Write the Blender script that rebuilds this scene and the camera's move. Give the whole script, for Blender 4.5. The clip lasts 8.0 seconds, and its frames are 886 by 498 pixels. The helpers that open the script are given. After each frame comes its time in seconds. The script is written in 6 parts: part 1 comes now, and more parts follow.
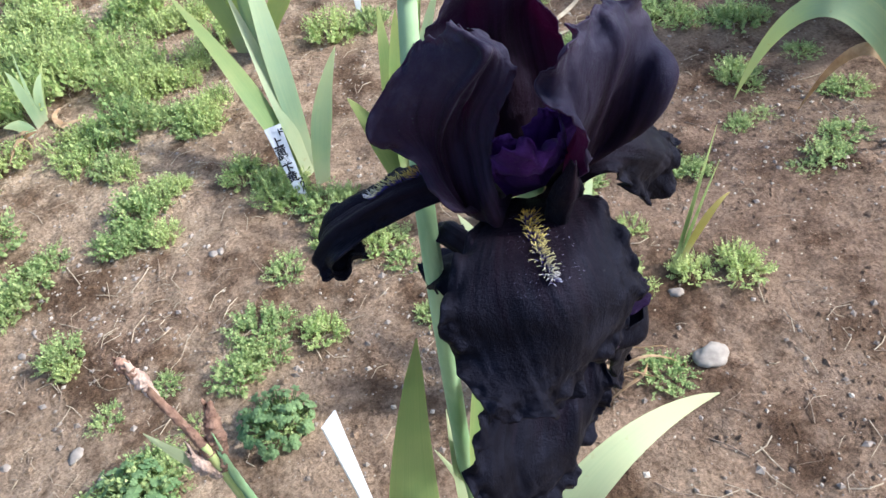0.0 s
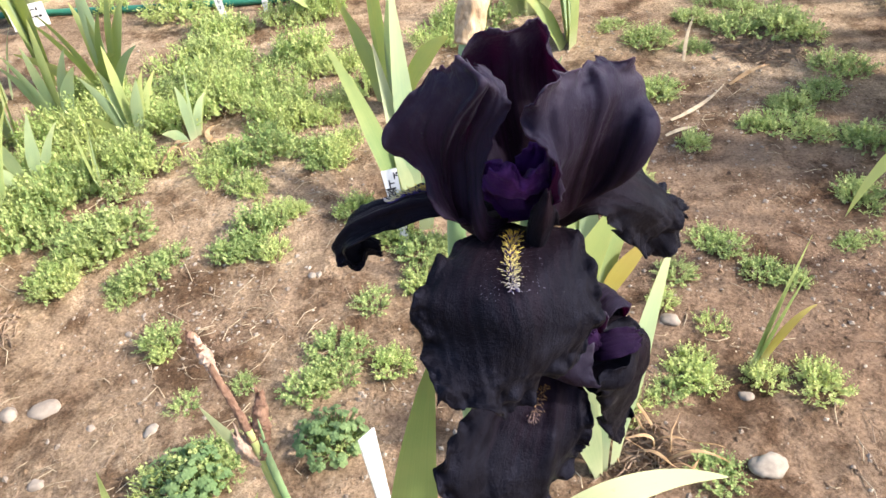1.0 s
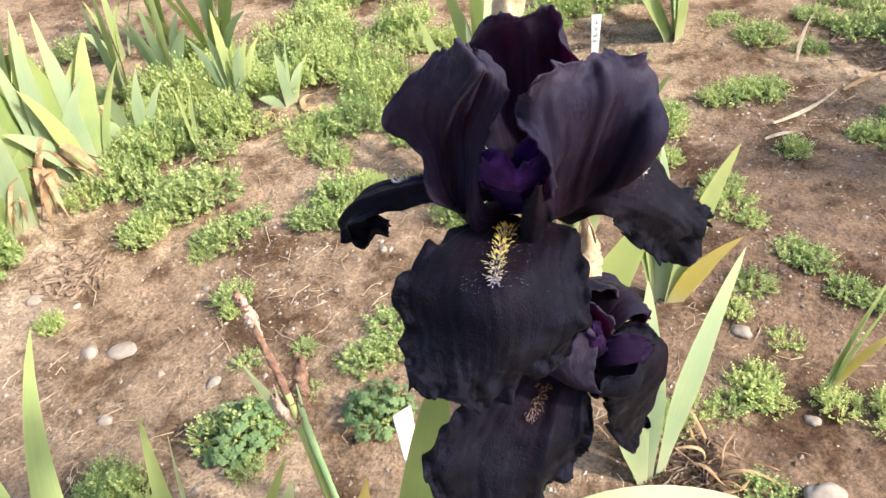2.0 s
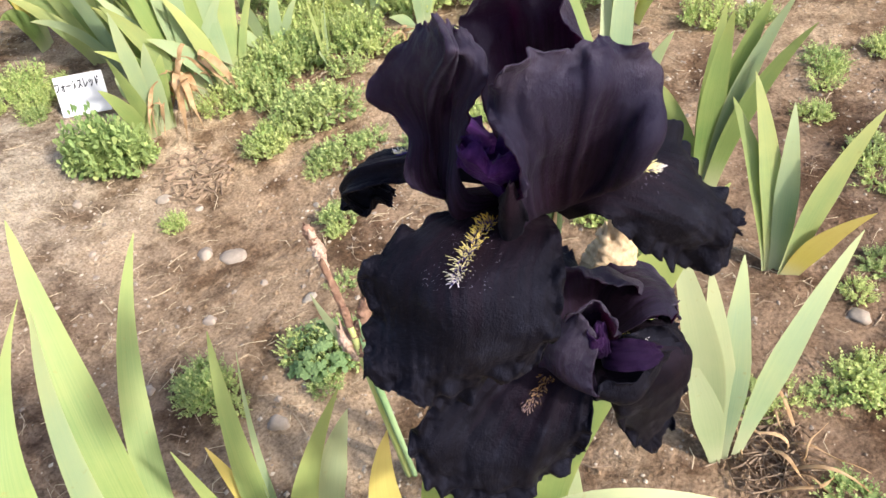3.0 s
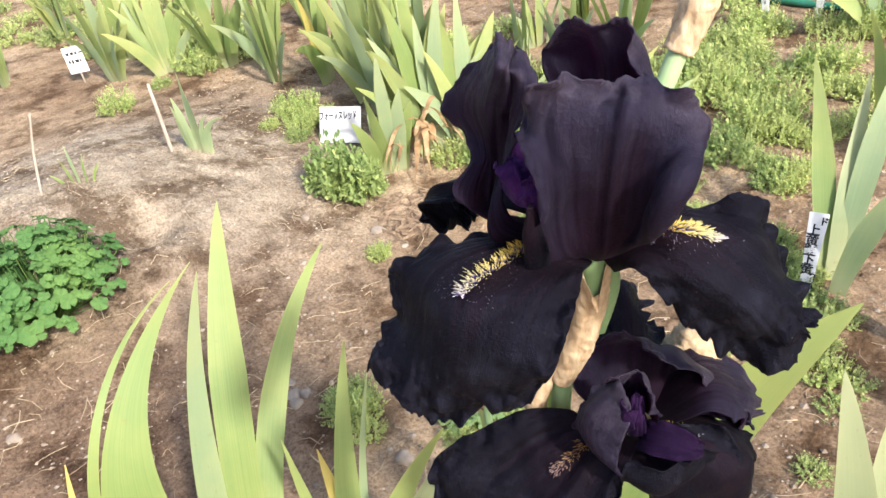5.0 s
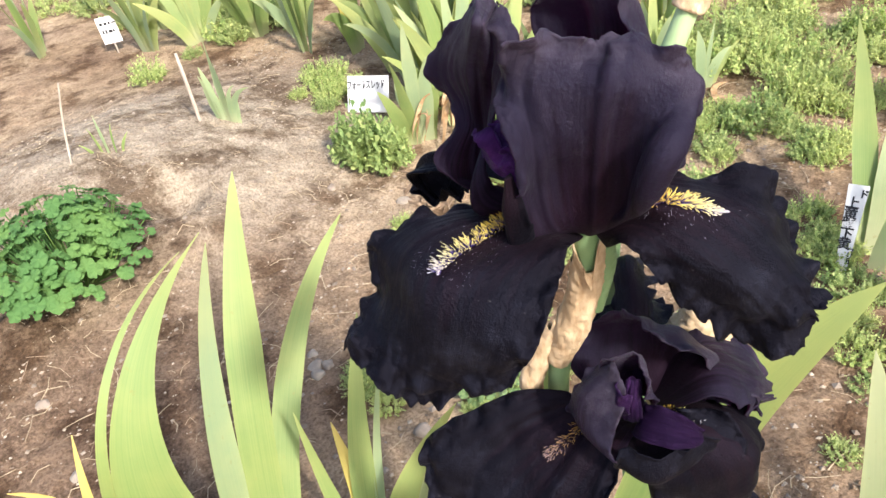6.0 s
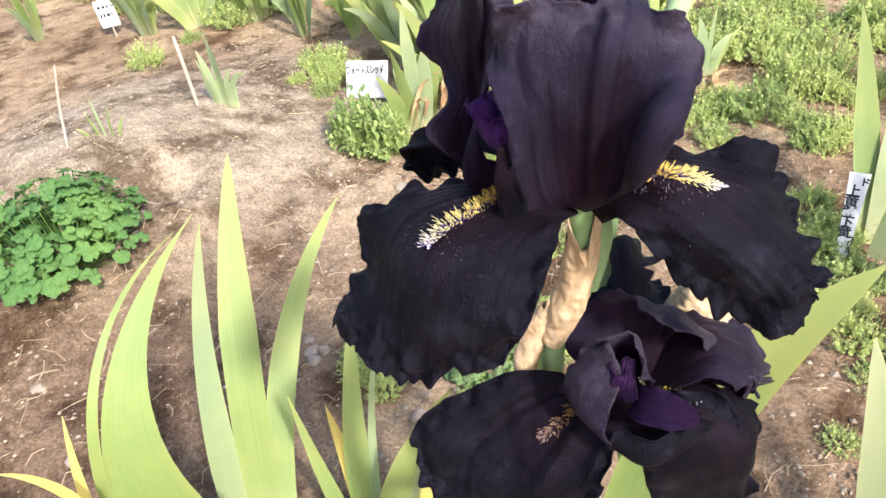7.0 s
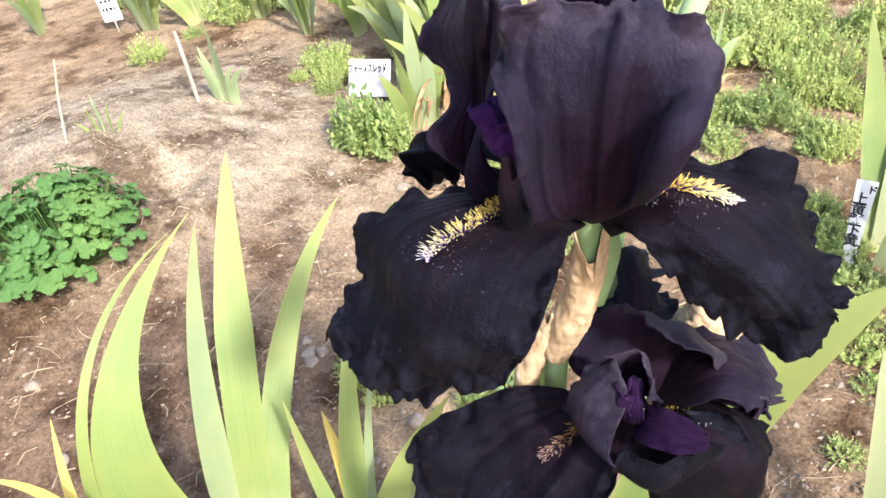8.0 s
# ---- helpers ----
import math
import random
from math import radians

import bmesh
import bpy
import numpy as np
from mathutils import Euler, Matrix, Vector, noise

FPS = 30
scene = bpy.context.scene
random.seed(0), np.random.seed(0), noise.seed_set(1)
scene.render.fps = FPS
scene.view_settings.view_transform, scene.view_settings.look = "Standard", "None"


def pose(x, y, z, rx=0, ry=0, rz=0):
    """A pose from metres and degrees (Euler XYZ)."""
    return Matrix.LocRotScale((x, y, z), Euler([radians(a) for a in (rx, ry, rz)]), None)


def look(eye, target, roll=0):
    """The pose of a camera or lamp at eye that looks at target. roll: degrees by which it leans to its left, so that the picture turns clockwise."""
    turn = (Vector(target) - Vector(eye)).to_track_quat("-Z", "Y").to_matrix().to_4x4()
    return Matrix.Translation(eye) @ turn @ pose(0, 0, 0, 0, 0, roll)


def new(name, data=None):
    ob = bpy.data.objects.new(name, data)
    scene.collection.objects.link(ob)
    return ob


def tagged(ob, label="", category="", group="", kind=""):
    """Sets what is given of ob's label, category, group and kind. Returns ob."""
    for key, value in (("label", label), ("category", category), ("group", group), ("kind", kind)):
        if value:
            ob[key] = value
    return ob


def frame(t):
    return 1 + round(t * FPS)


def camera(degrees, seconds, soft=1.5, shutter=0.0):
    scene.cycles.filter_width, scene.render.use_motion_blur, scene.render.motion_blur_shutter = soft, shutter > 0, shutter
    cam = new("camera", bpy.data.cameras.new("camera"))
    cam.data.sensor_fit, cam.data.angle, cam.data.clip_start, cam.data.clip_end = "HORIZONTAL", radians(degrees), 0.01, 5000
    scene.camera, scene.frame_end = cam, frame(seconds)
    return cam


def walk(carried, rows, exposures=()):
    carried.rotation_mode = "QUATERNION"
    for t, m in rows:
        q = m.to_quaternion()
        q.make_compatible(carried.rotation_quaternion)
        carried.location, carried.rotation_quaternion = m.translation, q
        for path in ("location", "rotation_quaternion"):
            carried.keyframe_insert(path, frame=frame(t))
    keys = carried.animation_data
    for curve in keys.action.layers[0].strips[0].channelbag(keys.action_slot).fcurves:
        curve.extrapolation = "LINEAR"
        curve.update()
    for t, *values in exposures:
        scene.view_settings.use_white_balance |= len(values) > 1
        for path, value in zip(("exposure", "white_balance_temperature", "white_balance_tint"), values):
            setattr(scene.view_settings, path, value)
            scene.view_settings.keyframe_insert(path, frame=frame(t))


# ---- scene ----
cam = camera(58.9, 8.0)
PATH = [
    (0, (-0.015, -0.164, 0.836), (0.082, 1.22, -0.605), -10.6),
    (0.5, (0.014, -0.198, 0.819), (-0.044, 1.321, -0.481), -9.7),
    (1, (0.037, -0.222, 0.839), (-0.15, 1.314, -0.428), -7.4),
    (1.2, (0.047, -0.226, 0.833), (-0.18, 1.331, -0.4), -7.2),
    (2.3, (0.096, -0.186, 0.832), (-0.45, 1.214, -0.489), -10.7),
    (2.5, (0.107, -0.168, 0.836), (-0.522, 1.164, -0.517), -13.4),
    (2.9, (0.138, -0.165, 0.828), (-0.629, 1.05, -0.563), -14.1),
    (3, (0.141, -0.157, 0.831), (-0.625, 1.071, -0.549), -12.3),
    (3.2, (0.164, -0.163, 0.826), (-0.738, 1.018, -0.512), -12.0),
    (3.5, (0.195, -0.172, 0.827), (-0.918, 0.917, -0.427), -12.7),
    (4, (0.211, -0.152, 0.805), (-0.991, 0.893, -0.405), -11.8),
    (4.5, (0.208, -0.129, 0.796), (-1.068, 0.929, -0.323), -11.1),
    (4.7, (0.213, -0.134, 0.8), (-1.072, 0.916, -0.315), -10.6),
    (6, (0.218, -0.105, 0.785), (-1.122, 0.814, -0.381), -12.3),
    (6.5, (0.218, -0.102, 0.78), (-1.11, 0.817, -0.399), -11.9),
    (7, (0.217, -0.102, 0.776), (-1.113, 0.804, -0.412), -12.0),
    (7.5, (0.213, -0.104, 0.773), (-1.13, 0.781, -0.416), -12.8),
    (8, (0.206, -0.093, 0.771), (-1.124, 0.81, -0.418), -11.2),
]
walk(cam, [(t, look(eye, target, roll)) for t, eye, target, roll in PATH],
     [(0.0, 1.07, 5500, 9), (0.5, 1.35, 6150, 9), (1.0, 1.36, 6450, 11), (2.5, 1.26, 6500, 12), (3.5, 1.11, 6500, 11), (4.5, 1.11, 6500, 11), (5.8, 1.17, 6500, 11), (7.0, 1.28, 6450, 12), (8.0, 1.38, 6400, 12)])

# ---- world and sun ----
SUN_AZ, SUN_EL = radians(-9.0), radians(38.0)
world = bpy.data.worlds.new("sky")
scene.world = world
world.use_nodes = True
wn = world.node_tree
sky = wn.nodes.new("ShaderNodeTexSky")
sky.sky_type = "NISHITA"
sky.sun_disc = False
sky.sun_elevation = SUN_EL
sky.sun_rotation = radians(90.0) - SUN_AZ
sky.dust_density = 3.0
wn.links.new(sky.outputs[0], wn.nodes["Background"].inputs[0])
wn.nodes["Background"].inputs[1].default_value = 0.15
sun_data = bpy.data.lights.new("sun", "SUN")
sun_data.energy, sun_data.angle, sun_data.color = 3.0, radians(4.0), (1.0, 0.95, 0.87)
sun = new("sun", sun_data)
sun.matrix_world = look(
    (math.cos(SUN_AZ) * math.cos(SUN_EL) * 9, math.sin(SUN_AZ) * math.cos(SUN_EL) * 9, math.sin(SUN_EL) * 9), (0, 0, 0))


# ---- materials ----
def nodes_of(name, rough=0.7, spec=0.3):
    m = bpy.data.materials.new(name)
    m.use_nodes = True
    t = m.node_tree
    b = t.nodes["Principled BSDF"]
    b.inputs["Roughness"].default_value = rough
    b.inputs["Specular IOR Level"].default_value = spec
    return m, t, b


def add(t, kind, **inputs):
    n = t.nodes.new(kind)
    for key, value in inputs.items():
        n.inputs[key].default_value = value
    return n


def ramp(t, source, stops):
    n = t.nodes.new("ShaderNodeValToRGB")
    e = n.color_ramp.elements
    while len(e) < len(stops):
        e.new(0.5)
    for k, (at, col) in zip(e, stops):
        k.position, k.color = at, (*col, 1)
    t.links.new(source, n.inputs[0])
    return n


def mix(t, fac, a, b, mode="MIX"):
    n = t.nodes.new("ShaderNodeMix")
    n.data_type, n.blend_type = "RGBA", mode
    for value, socket in ((fac, n.inputs[0]), (a, n.inputs[6]), (b, n.inputs[7])):
        if hasattr(value, "links"):
            t.links.new(value, socket)
        elif isinstance(value, tuple):
            socket.default_value = (*value, 1)
        else:
            socket.default_value = value
    return n.outputs[2]


def math_node(t, op, a, b=0.5, clamp=False):
    n = t.nodes.new("ShaderNodeMath")
    n.operation, n.use_clamp = op, clamp
    for value, socket in ((a, n.inputs[0]), (b, n.inputs[1])):
        if hasattr(value, "links"):
            t.links.new(value, socket)
        else:
            socket.default_value = value
    return n.outputs[0]


def bump(t, b, height, strength, distance):
    n = t.nodes.new("ShaderNodeBump")
    n.inputs["Strength"].default_value, n.inputs["Distance"].default_value = strength, distance
    t.links.new(height, n.inputs["Height"])
    t.links.new(n.outputs[0], b.inputs["Normal"])


def noise_node(t, scale, detail=4.0, rough=0.55, vector=None):
    n = add(t, "ShaderNodeTexNoise", Scale=scale, Detail=detail, Roughness=rough)
    if vector is not None:
        t.links.new(vector, n.inputs["Vector"])
    return n.outputs["Fac"]


def place_of(t):
    return t.nodes.new("ShaderNodeTexCoord").outputs["Object"]


def world_place(t):
    return t.nodes.new("ShaderNodeNewGeometry").outputs["Position"]


def soil_material():
    m, t, b = nodes_of("soil", 0.95, 0.12)
    at = world_place(t)
    big = noise_node(t, 2.3, 5, 0.6, at)
    mid = noise_node(t, 16, 6, 0.65, at)
    fine = noise_node(t, 190, 4, 0.7, at)
    base = ramp(t, big, [(0.36, (0.268, 0.178, 0.116)), (0.5, (0.410, 0.294, 0.193)), (0.64, (0.575, 0.432, 0.288))]).outputs[0]
    turned = t.nodes.new("ShaderNodeVectorMath")
    turned.operation = "DISTANCE"
    t.links.new(at, turned.inputs[0])
    turned.inputs[1].default_value = (-1.38, 0.36, 0.08)
    edge = math_node(t, "ADD", turned.outputs["Value"], math_node(t, "MULTIPLY", noise_node(t, 6, 4, 0.6, at), 0.35))
    base = mix(t, ramp(t, edge, [(0.45, (0.8, 0.8, 0.8)), (0.85, (0, 0, 0))]).outputs[0], base, (0.470, 0.405, 0.318))
    # path side: darker brown soil, with the shade lying there mixed into its colour
    path_side = t.nodes.new("ShaderNodeVectorMath")
    path_side.operation = "DISTANCE"
    t.links.new(at, path_side.inputs[0])
    path_side.inputs[1].default_value = (0.54, 0.68, 0.0)
    brown_and_shade = math_node(t, "ADD", path_side.outputs["Value"], math_node(t, "MULTIPLY", noise_node(t, 4, 4, 0.6, at), 0.4))
    base = mix(t, ramp(t, brown_and_shade, [(0.64, (0.8, 0.8, 0.8)), (1.02, (0, 0, 0))]).outputs[0], base, (0.228, 0.150, 0.102))
    trod = t.nodes.new("ShaderNodeVectorMath")
    trod.operation = "DISTANCE"
    t.links.new(at, trod.inputs[0])
    trod.inputs[1].default_value = (-0.72, -0.05, 0.0)
    foot = math_node(t, "ADD", trod.outputs["Value"], math_node(t, "MULTIPLY", noise_node(t, 7, 5, 0.65, at), 0.5))
    base = mix(t, ramp(t, foot, [(0.48, (0.75, 0.75, 0.75)), (0.86, (0, 0, 0))]).outputs[0], base, (0.210, 0.140, 0.098))
    wet = ramp(t, noise_node(t, 7.5, 7, 0.7, at), [(0.40, (0.42, 0.37, 0.33)), (0.51, (1, 1, 1))]).outputs[0]
    base = mix(t, 1.0, base, wet, "MULTIPLY")
    damp = ramp(t, mid, [(0.34, (0.60, 0.57, 0.55)), (0.56, (1.0, 1.0, 1.0)), (0.8, (1.12, 1.1, 1.08))]).outputs[0]
    col = mix(t, 1.0, base, damp, "MULTIPLY")
    grain = ramp(t, fine, [(0.3, (0.500, 0.470, 0.414)), (0.55, (1.0, 1.0, 1.0)), (0.78, (1.4, 1.36, 1.30))]).outputs[0]
    col = mix(t, 1.0, col, grain, "MULTIPLY")
    v = add(t, "ShaderNodeTexVoronoi", Scale=120.0)
    t.links.new(at, v.inputs["Vector"])
    spot = ramp(t, v.outputs["Distance"], [(0.12, (1, 1, 1)), (0.22, (0, 0, 0))]).outputs[0]
    pick = ramp(t, v.outputs["Color"], [(0.80, (0, 0, 0)), (0.85, (1, 1, 1))]).outputs[0]
    col = mix(t, math_node(t, "MULTIPLY", spot, pick), col, (0.480, 0.410, 0.304))
    t.links.new(col, b.inputs["Base Color"])
    v2 = add(t, "ShaderNodeTexVoronoi", Scale=55.0)
    t.links.new(at, v2.inputs["Vector"])
    lumps = math_node(t, "MULTIPLY", noise_node(t, 42, 8, 0.72, at), 1.3)
    height = math_node(t, "ADD", lumps, math_node(t, "ADD", math_node(t, "MULTIPLY", fine, 0.45), math_node(t, "MULTIPLY", v2.outputs["Distance"], 0.5)))
    bump(t, b, height, 0.9, 0.009)
    return m


def stone_material(name, dark, light):
    m, t, b = nodes_of(name, 0.85, 0.25)
    at = world_place(t)
    n = noise_node(t, 60, 5, 0.6, at)
    info = t.nodes.new("ShaderNodeObjectInfo").outputs["Random"]
    isl = t.nodes.new("ShaderNodeNewGeometry").outputs["Random Per Island"]
    col = ramp(t, n, [(0.3, dark), (0.7, light)]).outputs[0]
    shade = ramp(t, isl, [(0.0, (0.65, 0.6, 0.56)), (0.5, (0.95, 0.92, 0.9)), (1.0, (1.25, 1.22, 1.18))]).outputs[0]
    col = mix(t, 1.0, col, shade, "MULTIPLY")
    t.links.new(col, b.inputs["Base Color"])
    bump(t, b, n, 0.35, 0.003)
    return m


def thin(t, b, through_col, share):
    """Leaves and petals let light through: the surface shader is mixed with a translucent one."""
    tr = t.nodes.new("ShaderNodeBsdfTranslucent")
    if hasattr(through_col, "links"):
        t.links.new(through_col, tr.inputs[0])
    else:
        tr.inputs[0].default_value = (*through_col, 1)
    mx = t.nodes.new("ShaderNodeMixShader")
    mx.inputs[0].default_value = share
    t.links.new(b.outputs[0], mx.inputs[1])
    t.links.new(tr.outputs[0], mx.inputs[2])
    t.links.new(mx.outputs[0], t.nodes["Material Output"].inputs["Surface"])


def blade_material(name, low, high, edge, yellow=0.35, share=0.5):
    """An iris leaf: fine lengthwise veins, a waxy bloom, yellowing from the tip and margins. uv: across, along."""
    m, t, b = nodes_of(name, 0.5, 0.35)
    uv = t.nodes.new("ShaderNodeUVMap").outputs[0]
    sep = t.nodes.new("ShaderNodeSeparateXYZ")
    t.links.new(uv, sep.inputs[0])
    info = t.nodes.new("ShaderNodeObjectInfo").outputs["Random"]
    scaled = t.nodes.new("ShaderNodeVectorMath")
    scaled.operation = "MULTIPLY_ADD"
    t.links.new(uv, scaled.inputs[0])
    scaled.inputs[1].default_value = (22.0, 1.2, 1.0)
    t.links.new(info, scaled.inputs[2])
    vein = noise_node(t, 1.6, 3, 0.6, scaled.outputs[0])
    blotch = noise_node(t, 14, 4, 0.6, world_place(t))
    col = ramp(t, sep.outputs[1], [(0.0, high), (0.3, low), (1.0, high)]).outputs[0]
    col = mix(t, ramp(t, vein, [(0.35, (0, 0, 0)), (0.7, (1, 1, 1))]).outputs[0], col, mix(t, 0.35, col, edge))
    rim = math_node(t, "ABSOLUTE", math_node(t, "SUBTRACT", sep.outputs[0], 0.5))
    rim = math_node(t, "POWER", math_node(t, "MULTIPLY", rim, 2.0), 6.0)
    tip = math_node(t, "POWER", sep.outputs[1], 5.0)
    wear = math_node(t, "ADD", math_node(t, "MULTIPLY", rim, 0.3), math_node(t, "MULTIPLY", tip, 0.45))
    wear = math_node(t, "ADD", wear, math_node(t, "MULTIPLY", math_node(t, "SUBTRACT", blotch, 0.5), 1.3))
    wear = math_node(t, "ADD", wear, math_node(t, "MULTIPLY", info, yellow), clamp=True)
    col = mix(t, wear, col, edge)
    foot = ramp(t, sep.outputs[1], [(0.03, (0.75, 0.75, 0.75)), (0.22, (0, 0, 0))]).outputs[0]
    col = mix(t, foot, col, (0.58, 0.60, 0.38))
    spots = ramp(t, noise_node(t, 130, 3, 0.5, world_place(t)), [(0.68, (0, 0, 0)), (0.76, (1, 1, 1))]).outputs[0]
    col = mix(t, math_node(t, "MULTIPLY", spots, 0.35), col, (0.35, 0.25, 0.08))
    t.links.new(col, b.inputs["Base Color"])
    bump(t, b, vein, 0.25, 0.001)
    thin(t, b, mix(t, 0.45, col, edge), share)
    return m


def leafy_material(name, dark, light, young):
    """Small weeds: each leaflet a little different."""
    m, t, b = nodes_of(name, 0.8, 0.15)
    isl = t.nodes.new("ShaderNodeNewGeometry").outputs["Random Per Island"]
    patch = noise_node(t, 9, 3, 0.5, world_place(t))
    col = ramp(t, isl, [(0.0, dark), (0.6, light), (1.0, young)]).outputs[0]
    col = mix(t, ramp(t, patch, [(0.42, (0, 0, 0)), (0.62, (0.75, 0.75, 0.75))]).outputs[0], col, mix(t, 0.5, col, young))
    t.links.new(col, b.inputs["Base Color"])
    thin(t, b, mix(t, 0.5, col, young), 0.35)
    return m


def petal_material(name, deep, worn, glow, share=0.22, sheen=0.35, throat=None, spec=0.12, bloom=0.13):
    """Velvety petal: dark, with fine veins along it, a dull bluish nap and paler patches near the margin, their colour
    holding both wear and painted sheen.
    """
    m, t, b = nodes_of(name, 0.62, spec)
    b.inputs["Specular Tint"].default_value = (0.62, 0.64, 1.0, 1)
    uv = t.nodes.new("ShaderNodeUVMap").outputs[0]

    def stretched(x, y, detail):
        n = t.nodes.new("ShaderNodeVectorMath")
        n.operation = "MULTIPLY"
        t.links.new(uv, n.inputs[0])
        n.inputs[1].default_value = (x, y, 1.0)
        return noise_node(t, 1.0, detail, 0.62, n.outputs[0])

    vein = stretched(26.0, 2.2, 4)
    hair = stretched(120.0, 5.0, 3)
    patch = math_node(t, "ADD", math_node(t, "MULTIPLY", noise_node(t, 60, 6, 0.7, world_place(t)), 0.7), math_node(t, "MULTIPLY", stretched(9.0, 3.0, 5), 0.3))
    sep = t.nodes.new("ShaderNodeSeparateXYZ")
    t.links.new(uv, sep.inputs[0])
    # bluish sheen goes into the colour with the worn patches, more towards the end
    patch = math_node(t, "ADD", patch, math_node(t, "MULTIPLY", math_node(t, "SUBTRACT", sep.outputs[1], 0.6), bloom))
    grain = noise_node(t, 900, 4, 0.65, world_place(t))
    cell = noise_node(t, 2600, 2, 0.5, world_place(t))
    mid = mix(t, 0.35, deep, worn)
    col = mix(t, ramp(t, vein, [(0.4, (0, 0, 0)), (0.72, (0.5, 0.5, 0.5))]).outputs[0], deep, mid)
    col = mix(t, ramp(t, hair, [(0.52, (0, 0, 0)), (0.76, (0.4, 0.4, 0.4))]).outputs[0], col, mid)
    col = mix(t, ramp(t, patch, [(0.47, (0, 0, 0)), (0.55, (0.16, 0.16, 0.16)), (0.66, (0.9, 0.9, 0.9))]).outputs[0], col, worn)
    if throat:
        off = math_node(t, "ABSOLUTE", math_node(t, "SUBTRACT", sep.outputs[0], 0.5))
        reach = math_node(t, "ADD", math_node(t, "ADD", sep.outputs[1], math_node(t, "MULTIPLY", off, 0.9)), math_node(t, "MULTIPLY", math_node(t, "SUBTRACT", vein, 0.5), 1.1))
        deepest = ramp(t, reach, [(0.34, (1, 1, 1)), (0.80, (0, 0, 0))]).outputs[0]
        col = mix(t, deepest, col, throat)
        glow = mix(t, deepest, glow, tuple(c * 6.0 for c in throat))
    col = mix(t, 1.0, col, ramp(t, grain, [(0.3, (0.62, 0.62, 0.62)), (0.7, (1.35, 1.35, 1.35))]).outputs[0], "MULTIPLY")
    dust = ramp(t, noise_node(t, 420, 2, 0.5, world_place(t)), [(0.75, (0, 0, 0)), (0.79, (1, 1, 1))]).outputs[0]
    col = mix(t, math_node(t, "MULTIPLY", dust, 0.2), col, (0.3, 0.28, 0.3))
    t.links.new(col, b.inputs["Base Color"])
    t.links.new(ramp(t, patch, [(0.4, (0.66, 0.66, 0.66)), (0.62, (0.44, 0.44, 0.44))]).outputs[0], b.inputs["Roughness"])
    t.links.new(math_node(t, "MULTIPLY", ramp(t, patch, [(0.38, (0.35, 0.35, 0.35)), (0.6, (1.3, 1.3, 1.3))]).outputs[0], sheen), b.inputs["Sheen Weight"])
    b.inputs["Sheen Roughness"].default_value = 0.3
    b.inputs["Sheen Tint"].default_value = (0.56, 0.52, 0.68, 1)
    h = math_node(t, "ADD", math_node(t, "MULTIPLY", hair, 0.10), math_node(t, "ADD", math_node(t, "MULTIPLY", grain, 0.35), math_node(t, "MULTIPLY", cell, 0.12)))
    h = math_node(t, "ADD", h, math_node(t, "MULTIPLY", math_node(t, "ADD", noise_node(t, 170, 4, 0.6, world_place(t)), stretched(9.0, 5.0, 4)), 0.5))
    bump(t, b, h, 0.9, 0.0018)
    thin(t, b, glow, share)
    return m


def plain_material(name, dark, light, scale=40, rough=0.6, spec=0.3, relief=0.2, metal=0.0, stretch=(1, 1, 1), share=0.0):
    m, t, b = nodes_of(name, rough, spec)
    at = place_of(t)
    v = t.nodes.new("ShaderNodeVectorMath")
    v.operation = "MULTIPLY"
    t.links.new(at, v.inputs[0])
    v.inputs[1].default_value = stretch
    n = noise_node(t, scale, 5, 0.6, v.outputs[0])
    big = noise_node(t, scale * 0.17, 3, 0.5, v.outputs[0])
    col = ramp(t, n, [(0.3, dark), (0.7, light)]).outputs[0]
    col = mix(t, ramp(t, big, [(0.4, (0, 0, 0)), (0.7, (0.5, 0.5, 0.5))]).outputs[0], col, dark)
    t.links.new(col, b.inputs["Base Color"])
    b.inputs["Metallic"].default_value = metal
    bump(t, b, n, relief, 0.001)
    if share:
        thin(t, b, light, share)
    return m


def beard_material(name, root, tip):
    """Hairs of a beard: uv y runs from the throat to the end."""
    m, t, b = nodes_of(name, 0.6, 0.2)
    sep = t.nodes.new("ShaderNodeSeparateXYZ")
    t.links.new(t.nodes.new("ShaderNodeUVMap").outputs[0], sep.inputs[0])
    isl = t.nodes.new("ShaderNodeNewGeometry").outputs["Random Per Island"]
    col = ramp(t, sep.outputs[1], root).outputs[0]
    col = mix(t, ramp(t, sep.outputs[0], [(0.26, (0, 0, 0)), (0.74, (1, 1, 1))]).outputs[0], tip, col)
    col = mix(t, 0.5, col, ramp(t, isl, [(0.0, (0.6, 0.6, 0.6)), (1.0, (1.2, 1.2, 1.2))]).outputs[0], "MULTIPLY")
    t.links.new(col, b.inputs["Base Color"])
    return m


SOIL = soil_material()
STONE = stone_material("stone", (0.22, 0.18, 0.145), (0.35, 0.30, 0.25))
PALE_STONE = stone_material("pale_stone", (0.21, 0.18, 0.15), (0.35, 0.31, 0.26))
PALE_GRIT = stone_material("pale_grit", (0.29, 0.24, 0.19), (0.47, 0.41, 0.33))
LEAF = blade_material("iris_leaf", (0.14, 0.27, 0.08), (0.27, 0.40, 0.145), (0.50, 0.54, 0.19), 0.22, 0.42)
LEAF_BLUE = blade_material("iris_leaf_glaucous", (0.28, 0.41, 0.25), (0.44, 0.55, 0.36), (0.58, 0.61, 0.31), 0.14)
LEAF_FAR = blade_material("iris_leaf_soft", (0.28, 0.41, 0.18), (0.42, 0.52, 0.25), (0.64, 0.63, 0.25), 0.32, 0.5)
